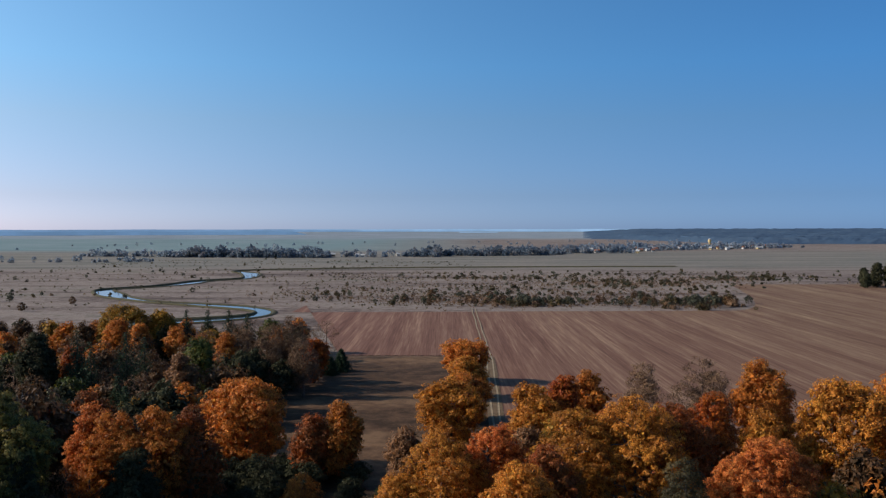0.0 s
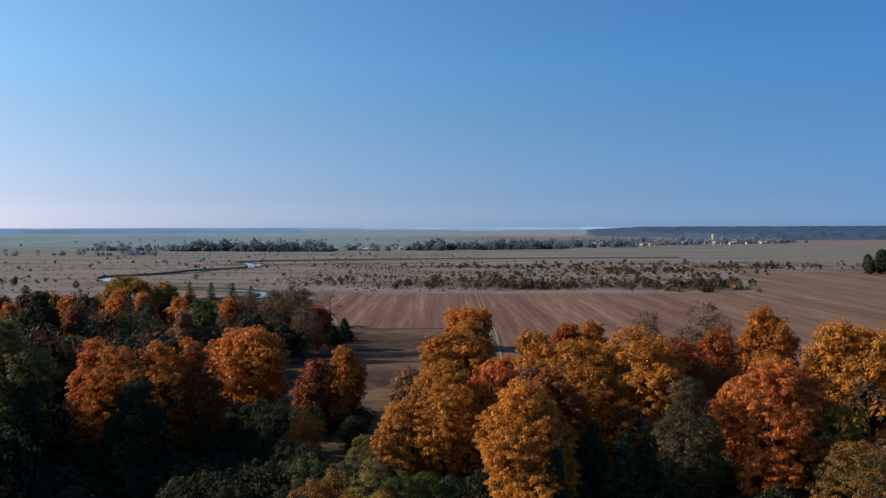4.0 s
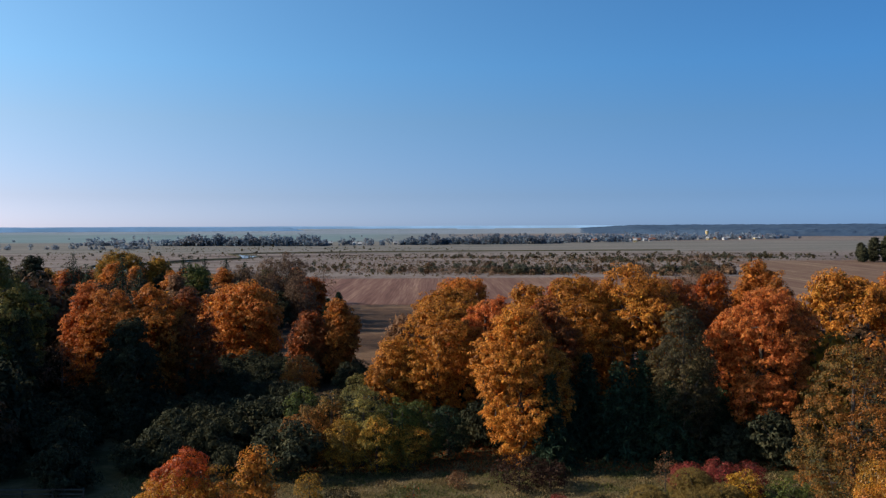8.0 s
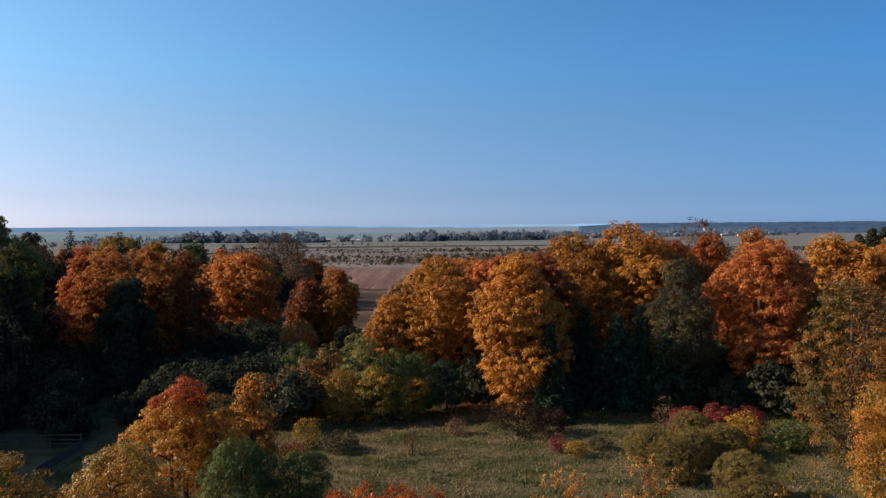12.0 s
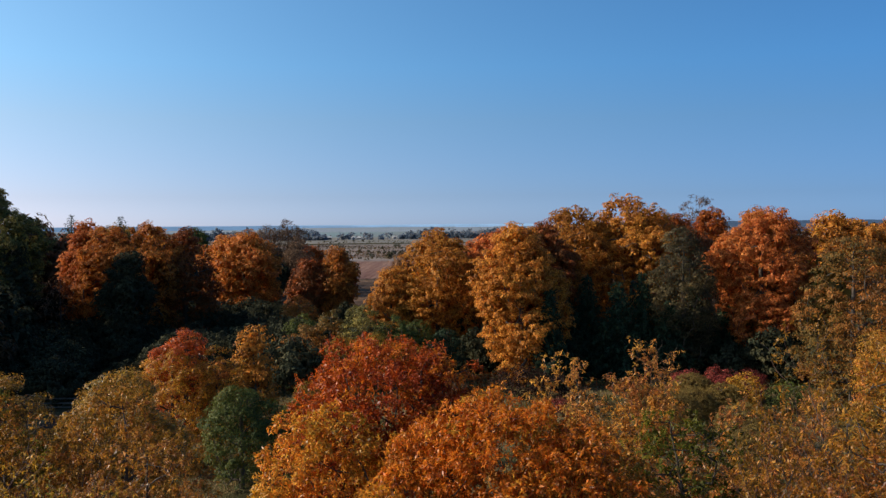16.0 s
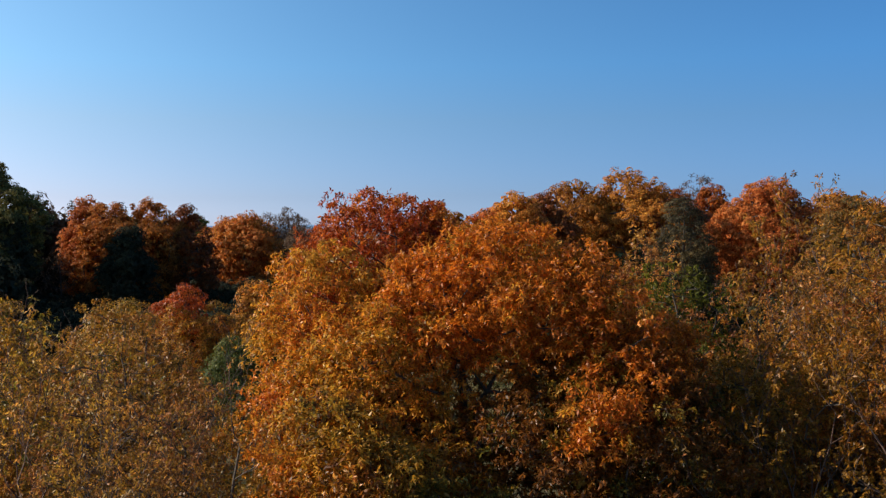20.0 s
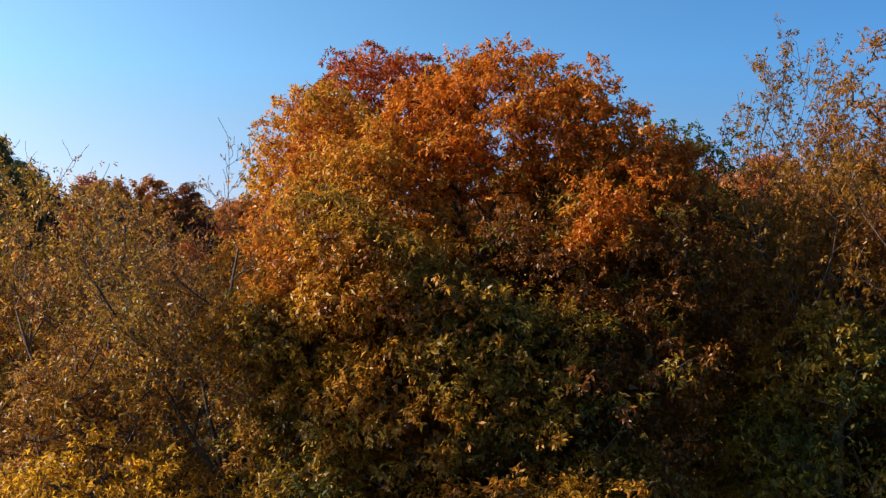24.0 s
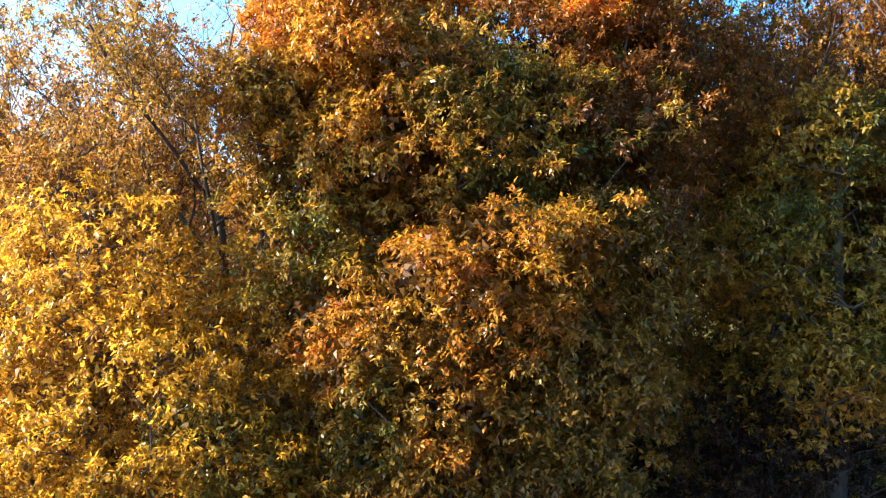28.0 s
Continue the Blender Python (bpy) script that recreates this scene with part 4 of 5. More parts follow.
broad(-9.9, 62, 6.0, 4.4, "green", "dark green bushy small tree", 0.04, 230, 26, 0.17, name="small_tree", clump=0.6)
broad(-16.0, 43, 11.2, 6.4, "umber", "ochre and brown tree", 0.06, 520, 34, 0.16, name="small_tree", clump=0.6)
broad(-19.6, 40, 11.5, 6.4, "umber", "yellow brown tree near the lawn", 0.06, 480, 30, 0.16, name="small_tree", clump=0.6)

# rail fence
WOOD = mottled("weathered_wood", [(0.3, (0.05, 0.044, 0.038)), (0.7, (0.13, 0.115, 0.1))], (1, 12), (0.5, 0.5), 0.9, 0.4, 12, (1, 1, 6))


def box(x0, y0, z0, x1, y1, z1, bevel=0.01):
    bm = bmesh.new()
    bmesh.ops.create_cube(bm, size=1, matrix=Matrix.Translation(((x0 + x1) / 2, (y0 + y1) / 2, (z0 + z1) / 2)) @ Matrix.Diagonal((x1 - x0, y1 - y0, z1 - z0, 1)))
    if bevel:
        bmesh.ops.bevel(bm, geom=bm.edges[:], offset=bevel, segments=1, affect="EDGES")
    return bm


fence = tagged(new("fence"), "weathered wooden rail fence on dark grass", "fence")
for i in range(5):
    part("post", box(-47 + 3 * i - 0.07, 85.93, 0, -47 + 3 * i + 0.07, 86.07, 1.5), WOOD, fence)
for z in (0.45, 0.85, 1.3):
    part("rail", box(-47.2, 85.86, z, -34.9, 85.93, z + 0.14), WOOD, fence)
wall = tagged(new("fence"), "weathered close boarded fence", "fence")
for i in range(40):
    y = 76 + 0.24 * i
    part("board", box(-34.86, y, 0.05, -34.83, y + 0.22, 0.85 + 0.03 * (i % 3), 0), WOOD, wall)
part("rail", box(-34.95, 76, 0.4, -34.865, 85.7, 0.5), WOOD, wall)
part("rail", box(-34.95, 76, 0.7, -34.865, 85.7, 0.8), WOOD, wall)

# ---- trees close to the camera ----
HX, HY = 0.4, 18.2
BOUGHS = []


def bough(leaf, label, n, *lobes):
    """Leaves of one colour on lobes (x, y, z, rx, ry, rz)."""
    BOUGHS.append((leaf, label, n, lobes))


bough("crest", "deep red leaves at the top", 430,
      (-1.3, 20.6, 13.35, 1.9, 1.9, 1.7), (-2.4, 20.2, 12.5, 1.2, 1.3, 1.5), (-0.2, 20.6, 12.9, 1.3, 1.4, 1.6))
bough("blaze", "bright orange leaves", 500,
      (1.2, 17.0, 12.9, 1.7, 1.6, 1.4), (2.3, 16.5, 12.6, 1.1, 1.1, 1.2), (0.0, 16.8, 12.7, 1.0, 1.1, 1.2), (2.55, 14.3, 11.1, 0.6, 0.5, 0.45), (3.5, 16.3, 11.8, 1.1, 1.2, 1.1))
bough("heart", "orange and gold leaves", 620,
      (-2.4, 18.2, 11.9, 1.5, 1.6, 1.9), (-1.4, 16.4, 11.2, 1.5, 1.4, 1.6), (-2.4, 16.8, 10.4, 1.3, 1.4, 1.5), (-0.8, 14.6, 9.6, 1.4, 1.2, 1.3))
bough("heart", "gold and orange leaves on forward boughs", 360,
      (-1.8, 14.4, 10.6, 1.2, 1.1, 1.0), (-0.4, 13.2, 9.7, 1.0, 0.8, 0.7), (-2.4, 13.4, 9.2, 0.9, 0.8, 0.9), (-1.3, 13.2, 10.2, 0.9, 0.8, 0.8), (-1.4, 12.8, 8.4, 0.9, 0.7, 0.8))
bough("shaded_ember", "shaded orange brown leaves", 640,
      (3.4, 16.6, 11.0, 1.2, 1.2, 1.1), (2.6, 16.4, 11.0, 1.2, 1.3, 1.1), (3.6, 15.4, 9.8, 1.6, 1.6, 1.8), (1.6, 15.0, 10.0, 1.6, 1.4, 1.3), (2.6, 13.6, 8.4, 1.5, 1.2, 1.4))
bough("skirt", "green and gold leaves over the low boughs", 330,
      (1.0, 13.4, 8.6, 1.6, 1.2, 1.2), (-0.5, 13.0, 8.4, 1.3, 1.1, 1.1))
bough("flame", "bright orange low leaves", 105,
      (1.6, 11.7, 7.2, 0.8, 0.6, 0.4), (0.5, 11.3, 7.2, 0.7, 0.6, 0.4), (-0.2, 11.5, 6.8, 0.6, 0.6, 0.5), (1.0, 11.4, 6.3, 0.9, 0.6, 0.4))
bough("heart", "gold and orange low leaves", 150,
      (-0.9, 11.7, 5.6, 0.9, 0.7, 0.6), (0.1, 11.5, 5.1, 0.9, 0.7, 0.6), (-0.4, 11.5, 4.2, 1.0, 0.7, 0.6))
bough("skirt", "green and gold low leaves", 400,
      (-1.9, 13.2, 7.6, 1.1, 1.0, 1.3), (-1.6, 12.6, 6.2, 1.0, 0.9, 1.0), (-2.1, 14.6, 9.1, 1.2, 1.1, 1.2), (-1.8, 12.6, 4.4, 1.2, 0.9, 1.2))
bough("umber", "brown low leaves", 420,
      (2.4, 12.8, 6.7, 1.2, 1.0, 1.0), (1.8, 12.2, 5.2, 1.2, 0.9, 1.1), (1.2, 12.0, 3.7, 1.4, 0.9, 1.0))
bough("shaded_walnut", "shaded brown and olive leaves", 620,
      (0.2, 17.2, 7.8, 3.6, 3.4, 3.0), (0.0, 17.0, 4.6, 4.0, 4.0, 3.2), (0.5, 18.8, 10.2, 2.4, 1.6, 1.2))


def great_maple():
    """The nearest tree: one trunk, ten limbs, and boughs of leaves that have turned by different degrees."""
    rng = np.random.default_rng(901)
    root = tagged(new("maple_tree"), "large orange maple with a red crest and golden lower boughs", "tree")
    every = [(a - HX, b - HY, c, d, e, f) for q in BOUGHS for a, b, c, d, e, f in q[3]]
    ends, tufts = [], []
    for leaf, label, n, lobes in BOUGHS:
        mine = [(a - HX, b - HY, c, d, e, f) for a, b, c, d, e, f in lobes]
        c, o = clumps(rng, mine, int(n * 1.2), 0.5, 0.25)
        keep = np.ones(len(c), bool)
        for q in every:
            if q not in mine:
                keep &= np.linalg.norm((c - np.array(q[:3])) / np.array(q[3:]), axis=1) > 0.55
        c, o = c[keep] + rng.normal(size=(keep.sum(), 3)) * 0.16, o[keep]
        ends.append(c[::3])
        tufts.append((c, o))
    # neighbouring boughs run into one another
    stray = [rng.random(len(c)) < (0.16 if i < len(tufts) - 1 else 0) for i, (c, o) in enumerate(tufts)]
    for j, (leaf, label, n, lobes) in enumerate(BOUGHS):
        p = j - 1
        c = np.concatenate([tufts[j][0][~stray[j]], tufts[p][0][stray[p]]])
        o = np.concatenate([tufts[j][1][~stray[j]], tufts[p][1][stray[p]]])
        part("bough", tassel_mesh("bough", rng, c, o, 108, 0.33 * rng.uniform(0.5, 1.5, len(c)), 0.094), LEAF[leaf], root, label)
    # inner leaves in the shade colour, added to block sun and darken the gaps
    ci, oi = clumps(rng, [(*q[:3], q[3] * 0.6, q[4] * 0.6, q[5] * 0.62) for q in every if q[2] < 10], 520, 0.5)
    part("inner_foliage", leaf_mesh("inner_foliage", rng, ci, oi, 46, np.full(len(ci), 0.5), 0.13, 0.7, BLADE), LEAF["shaded_walnut"], root, kind="stuff")
    P, par, rad, limb, k = skeleton(rng, np.concatenate(ends), 15.0, 0.3)
    rad = np.maximum(rad, 0.006)
    i = np.arange(1, len(P))
    tr, rest = i[i < k], i[i >= k]
    part("trunk", mesh_np("trunk", *tubes(P[par[tr]], P[tr], rad[par[tr]], rad[tr], 9)), BARK, root)
    ids, cnt = np.unique(limb[rest], return_counts=True)
    main = ids[np.argsort(-cnt)[:12]]
    for m in main:
        s = rest[limb[rest] == m]
        part("limb", mesh_np("limb", *tubes(P[par[s]], P[s], np.minimum(rad[par[s]], rad[m] * 1.25), rad[s], 5)), BARK, root)
    s = rest[~np.isin(limb[rest], main)]
    part("branchwork", mesh_np("branchwork", *tubes(P[par[s]], P[s], np.minimum(rad[par[s]], rad[s] * 1.6), rad[s], 3)), BARK, root, kind="stuff")
    return put(root, HX, HY)


great_maple()


def open_tree(x, y, h, spread, leaf, label, seed, fork=0.3, limbs=6, per=5, size=0.085, trunk=0.1, bark=None, bare=0.35, lean=(0, 0), name="tree"):
    """A half bare tree: a forked trunk, long ascending limbs that branch again and again, and loose leaves on the twigs."""
    rng = np.random.default_rng(seed)
    root = tagged(new(name), label, "tree")
    bark = bark or BARK
    tips, outs, boughs = [], [], []

    def shoot(p, d, length, r, depth, out):
        n = 6 if depth < 2 else 4
        step = length / n
        for i in range(n):
            d = d + rng.normal(size=3) * (0.08 + 0.03 * depth) + np.array([0, 0, 0.06 + 0.06 * depth])
            d = d / np.linalg.norm(d)
            q = p + d * step
            r1 = r * (1 - 0.62 * (i + 1) / n)
            out.append((p, q, r * (1 - 0.62 * i / n), r1))
            p = q
            if depth < 3 and (i > 0 or depth > 0):
                for _ in range(1 if rng.random() < 0.72 else 2):
                    side = np.cross(d, rng.normal(size=3))
                    side /= np.linalg.norm(side)
                    shoot(p, d * 0.7 + side * rng.uniform(0.45, 0.8), length * rng.uniform(0.3, 0.5), r1 * 0.6, depth + 1, out)
            if depth == 3 or (depth == 2 and i > 1):
                tips.append(p)
                outs.append(d)

    top = np.array([lean[0] * fork, lean[1] * fork, h * fork])
    k = 7
    zs = np.linspace(0, 1, k)[:, None]
    stem = top * zs + np.cumsum(rng.normal(size=(k, 3)) * 0.03, axis=0) * zs
    part("trunk", mesh_np("trunk", *tubes(stem[:-1], stem[1:], trunk * (1.2 - 0.5 * zs[:-1, 0]), trunk * (1.2 - 0.5 * zs[1:, 0]), 8)), bark, root)
    for j in range(limbs):
        a = 2 * math.pi * (j + rng.uniform(-0.25, 0.25)) / limbs
        wide = spread / 2 / (h * (1 - fork)) * (0.25 if j == 0 else rng.uniform(0.75, 1.1))
        d = np.array([math.cos(a) * wide + lean[0] / h, math.sin(a) * wide + lean[1] / h, 1.0])
        d /= np.linalg.norm(d)
        segs = []
        start = stem[-1] if j < 2 else stem[k - 1 - j % 3] + (stem[k - 1] - stem[k - 2]) * rng.uniform(-0.4, 0)
        shoot(start, d, h * (1 - fork) * rng.uniform(0.72, 0.88), trunk * 0.55, 0, segs)
        boughs.append([np.array(q) for q in zip(*segs)])
    # fit the branches to the tree's height and spread
    c, o = np.array(tips), np.array(outs)
    fit = np.array([spread / 2 / np.percentile(np.abs(c[:, i] - top[i]), 98) for i in (0, 1)] + [(h - top[2]) / (c[:, 2].max() - top[2])])
    c = top + (c - top) * fit
    for p0, p1, r0, r1 in boughs:
        part("limb", mesh_np("limb", *tubes(top + (p0 - top) * fit, top + (p1 - top) * fit, np.maximum(r0, 0.006), np.maximum(r1, 0.004), 3)), bark, root)
    high = (c[:, 2] / h - fork) / (1 - fork)
    keep = rng.random(len(c)) > bare * np.clip(high * 1.3, 0, 1)
    part("crown", tassel_mesh("crown", rng, c[keep], o[keep], per + 2, np.full(keep.sum(), 0.15), size, blades=per + 2), LEAF[leaf], root)
    return put(root, x, y)


def near_tree(x, y, h, w, leaf, label, seed, n=700, per=24, size=0.13, base=0.1, shell=0.6, clump=0.5, heart=0.15, twig=0.006, name="tree", shape=KITE, lump=0.5, drape="star"):
    rng = np.random.default_rng(seed)
    ob = grow(name, seed, dome(rng, h, w, base, 7, lump), h, 0.014 * h + 0.03, leaf, int(n * 1.2), int(per * 1.7), size * 0.86, clump * 0.82, label, limbs=10, shell=shell, droop=0.7, twig=twig, shape=shape, heart=heart, drape=drape)
    return put(ob, x, y, rng.uniform(0, 6.28))


open_tree(-3.2, 14.7, 12.9, 6.6, "honey", "thin tree with honey gold leaves and bare top twigs", 911, 0.6, 9, 3, 0.08, 0.1, bare=0.75, lean=(-1.0, 0.3))
near_tree(-4.9, 12.9, 8.2, 5.6, "gold", "golden yellow young tree in sunlight", 912, 760, 44, 0.106, 0.02, clump=0.46, shell=0.55, lump=0.6)
near_tree(-5.4, 11.9, 5.7, 3.8, "gold", "low golden young tree", 938, 340, 40, 0.112, 0.02, clump=0.44)
near_tree(-3.0, 11.9, 5.2, 3.4, "skirt", "green and gold young tree", 930, 330, 38, 0.12, 0.02, clump=0.44)
near_tree(-7.0, 18.6, 12.2, 5.8, "honey", "ochre gold tree losing its leaves", 913, 560, 28, 0.11, 0.08, heart=0.1, clump=0.46)
near_tree(-5.5, 13.5, 9.2, 4.4, "honey", "ochre tree between thin taller ones", 936, 460, 26, 0.11, 0.08, heart=0.1, clump=0.44)
open_tree(-6.3, 15.8, 12.8, 6.6, "blush", "half bare tree with pinkish red leaves and twigs", 931, 0.45, 8, 3, 0.085, 0.13, bare=0.68, bark=BARK_RED)
open_tree(-9.4, 19.8, 13.2, 7.0, "skirt", "thin tree with green and gold leaves", 919, 0.35, 7, 5, 0.1, 0.12, bare=0.5, bark=BARK_RED)
near_tree(-12.6, 35, 11.6, 7.2, "amberleaf", "yellow brown tree beside a brown one", 914, 460, 32, 0.15, 0.08)
near_tree(-17.6, 34, 11.6, 7.5, "amberleaf", "yellow brown tree near the lawn", 915, 420, 32, 0.15, 0.08)
near_tree(-20.5, 38.5, 11.4, 7.0, "citron", "yellow green tree by the fence", 937, 380, 32, 0.15, 0.08)
near_tree(-8.8, 26, 11.8, 6.6, "dusk", "brown and gold tree losing its leaves", 916, 520, 28, 0.13, 0.1, heart=0.08)
near_tree(-14.2, 24.5, 11.6, 7.4, "umber", "ochre and brown young tree", 917, 520, 32, 0.13, 0.1)
open_tree(4.8, 25.8, 14.3, 5.0, "blush", "thin tree with pinkish top twigs", 921, 0.4, 7, 7, 0.12, 0.13, bare=0.5)
near_tree(5.6, 20.4, 13.4, 5.6, "citron", "yellow green tree turning gold", 922, 620, 36, 0.13, 0.06)
open_tree(8.8, 23.6, 13.6, 7.4, "dusk", "ochre tree with reddish twigs", 923, 0.35, 8, 8, 0.115, 0.13, bare=0.4)
open_tree(8.7, 16.6, 15.5, 8.4, "amberleaf", "tall ochre gold tree with bare pinkish top twigs", 924, 0.3, 14, 6, 0.085, 0.2, bare=0.05, bark=BARK_RED)
near_tree(9.3, 16.6, 15.0, 6.6, "amberleaf", "ochre gold tree below a taller one", 935, 560, 32, 0.115, 0.2, heart=0, twig=0.012)
near_tree(9.8, 19.6, 12.4, 5.4, "shaded_walnut", "shaded brown tree below a taller one", 928, 480, 32, 0.12, 0.05)
near_tree(6.0, 17.4, 11.6, 5.2, "umber", "shaded olive brown tree", 925, 620, 38, 0.12, 0.03)
near_tree(6.6, 14.6, 9.6, 4.6, "skirt", "green and rust brown tree", 926, 680, 34, 0.12, 0.36, lump=0.35)
# two dark bushes added where there is only deep shade
near_tree(5.6, 15.0, 4.8, 3.6, "cocoa", "low dark bush filling a shaded gap", 932, 240, 30, 0.11, 0.03)
near_tree(7.4, 15.4, 5.6, 6.2, "cocoa", "dark bush added for shade under taller trees", 933, 300, 30, 0.12, 0.02)
near_tree(14.5, 27, 13.4, 7, "ochre", "ochre tree beside the amber one", 927, 420, 26, 0.14, 0.1)
# undergrowth added to hide bright ground that should lie in shade
for i, (x, y, s) in enumerate(((3, 22, 0.9), (6, 23, 1.0), (9, 19, 0.8), (12, 22, 1.0), (0, 24, 0.9), (-5, 22, 0.9), (-9, 23, 1.0), (14, 18, 0.8), (8, 27, 1.0), (-2, 26, 0.9), (4, 30, 1.1), (-7, 30, 1.1), (12, 30, 1.1))):
    again(under, x, y, i, s)

# ---- meadow scrub ----
S = np.random.default_rng(31)
scrub_kinds = []
for i, (leaf, h, w) in enumerate((("scrub", 4.6, 4.2), ("olive", 3.6, 4.6), ("shaded_sepia", 4.6, 3.6), ("brush", 2.6, 4.4))):
    rng = np.random.default_rng(300 + i)
    k = grow("shrub", 300 + i, dome(rng, h, w, 0.03, 5, 0.5), h * 0.8, 0.08, leaf, 34, 9, 0.75, 0.8,
             {"scrub": "dull green shrub on the dry meadow", "olive": "olive grey shrub on the dry meadow", "shaded_sepia": "dark brown shrub on the dry meadow", "brush": "low brown shrub on the dry meadow"}[leaf],
             "shrub", branch_every=6, group="shrubs on the meadow", twig=0.03, heart=0)
    scrub_kinds.append(k)
used = set()


def shrub(x, y, j, s):
    if j in used:
        again(scrub_kinds[j], x, y, S.uniform(0, 6.28), s)
    else:
        used.add(j)
        put(scrub_kinds[j], x, y, 0, s)


# loose thickets: middle, spread, count, size
places = []
for cx, cy, dx, dy, n, s in ((45, 505, 16, 10, 60, 1.0), (85, 505, 26, 9, 30, 0.85), (146, 500, 13, 12, 56, 1.15), (122, 510, 14, 14, 16, 0.9), (-14, 525, 24, 16, 34, 0.8), (18, 560, 22, 18, 40, 0.85),
                             (80, 560, 40, 24, 44, 0.75), (-70, 590, 26, 30, 20, 0.7), (150, 690, 22, 20, 56, 0.95), (90, 640, 50, 40, 50, 0.75), (60, 760, 60, 24, 50, 0.85), (250, 740, 34, 18, 60, 0.95),
                             (200, 650, 26, 30, 24, 0.7), (300, 800, 50, 30, 30, 0.8), (150, 820, 70, 30, 36, 0.75), (-250, 560, 40, 60, 20, 0.9), (-280, 800, 90, 150, 40, 0.8), (-60, 900, 90, 130, 18, 0.7)):
    for i in range(n):
        places.append((S.normal(cx, dx), max(470, S.normal(cy, dy)), int(S.choice(4, p=(0.36, 0.28, 0.16, 0.2))), s * (0.4 + 0.85 * S.random() ** 1.6)))
places.sort(key=lambda q: q[1])
for q in places[:290]:
    shrub(*q)
for j, leaf in ((0, "scrub"), (1, "olive")):
    q = np.array([p for i, p in enumerate(places[290:]) if i % 2 == j])
    i = np.repeat(np.arange(len(q)), 9)
    d = S.normal(size=(len(i), 3))
    d /= np.linalg.norm(d, axis=1, keepdims=True)
    c = np.column_stack([q[i, 0] + d[:, 0] * q[i, 3] * 1.4, q[i, 1] + d[:, 1] * q[i, 3] * 1.4, q[i, 3] * (2.0 + 1.5 * d[:, 2])])
    tagged(part("shrubs", leaf_mesh("shrubs", S, c, d, 12, np.full(len(i), 0.7), 0.8, 0.4), LEAF[leaf]), "far dull green shrubs on the dry meadow", "shrubs", kind="stuff")

# tussocks and low scrub, too many to count
n = 6000
f = S.random(n)
tx = np.where(f < 0.6, S.uniform(-110, 330, n), S.uniform(-420, 40, n))
ty = np.where(f < 0.6, S.uniform(496, 860, n), S.uniform(470, 1180, n))
lump = np.sin(tx * 0.045 + 1.3 * np.sin(ty * 0.02)) * np.sin(ty * 0.05 + 0.02 * tx) + S.normal(size=n) * 0.5
ok = (lump > 0.15) & ~((tx > 150) & (ty < 680))
tx, ty = tx[ok], ty[ok]
c = np.column_stack([tx, ty, np.full(len(tx), 0.5)])
tagged(part("tussocks", leaf_mesh("tussocks", S, c, np.tile(np.array([[0.0, 0, 1]]), (len(c), 1)), 10, S.uniform(0.3, 1.0, len(c)) * (1 + 1.2 * (S.random(len(c)) > 0.85)), 0.75, -0.4), LEAF["olive"]), "low brown tussocks and scrub on the meadow", "scrub", kind="stuff")

# brown undergrowth round the thickets
tx, ty = [], []
for cx, cy, dx, dy, n in ((45, 510, 26, 14, 500), (146, 505, 18, 16, 500), (0, 545, 34, 24, 520), (-70, 590, 34, 30, 160), (150, 690, 40, 24, 520), (250, 745, 44, 20, 520), (80, 650, 80, 50, 800), (90, 560, 60, 30, 500), (60, 765, 80, 24, 420)):
    tx.append(S.normal(cx, dx, n))
    ty.append(np.maximum(468, S.normal(cy, dy, n)))
tx, ty = np.concatenate(tx), np.concatenate(ty)
ok = ~((tx > 150) & (ty < 480 + 2.2 * (tx - 150)))
c = np.column_stack([tx[ok], ty[ok], np.full(ok.sum(), 0.5)])
tagged(part("undergrowth", leaf_mesh("undergrowth", S, c, np.tile(np.array([[0.0, 0, 1]]), (len(c), 1)), 10, S.uniform(0.5, 1.6, len(c)), 0.6, -0.4), LEAF["brush"]), "reddish brown undergrowth between meadow shrubs", "scrub", kind="stuff")

# dark pines beside the field
for x, y, h in ((306, 640, 12), (318, 648, 18), (326, 644, 20), (334, 652, 21), (342, 646, 20), (351, 655, 22), (360, 650, 21), (312, 655, 14), (370, 660, 22)):
    rng = np.random.default_rng(int(x))
    put(grow("pine", int(x), dome(rng, h, h * 0.55, 0.05, 5, 0.5), h, 0.3, "bramble", 130, 22, 0.8, 1.2, "dark pine at the field's edge", "conifer", branch_every=3, group="pines beside the field"), x, y)

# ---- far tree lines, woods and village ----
# far leaves paled and blued in colour to stand for air haze
FAR = leaf_material("haze_tinted_foliage", [(0.16, 0.22, 0.295), (0.185, 0.24, 0.305), (0.225, 0.25, 0.285), (0.3, 0.26, 0.265)], 0.02, 0.6, 0.6, 0.0, (0.85, 1.12), 0.9)


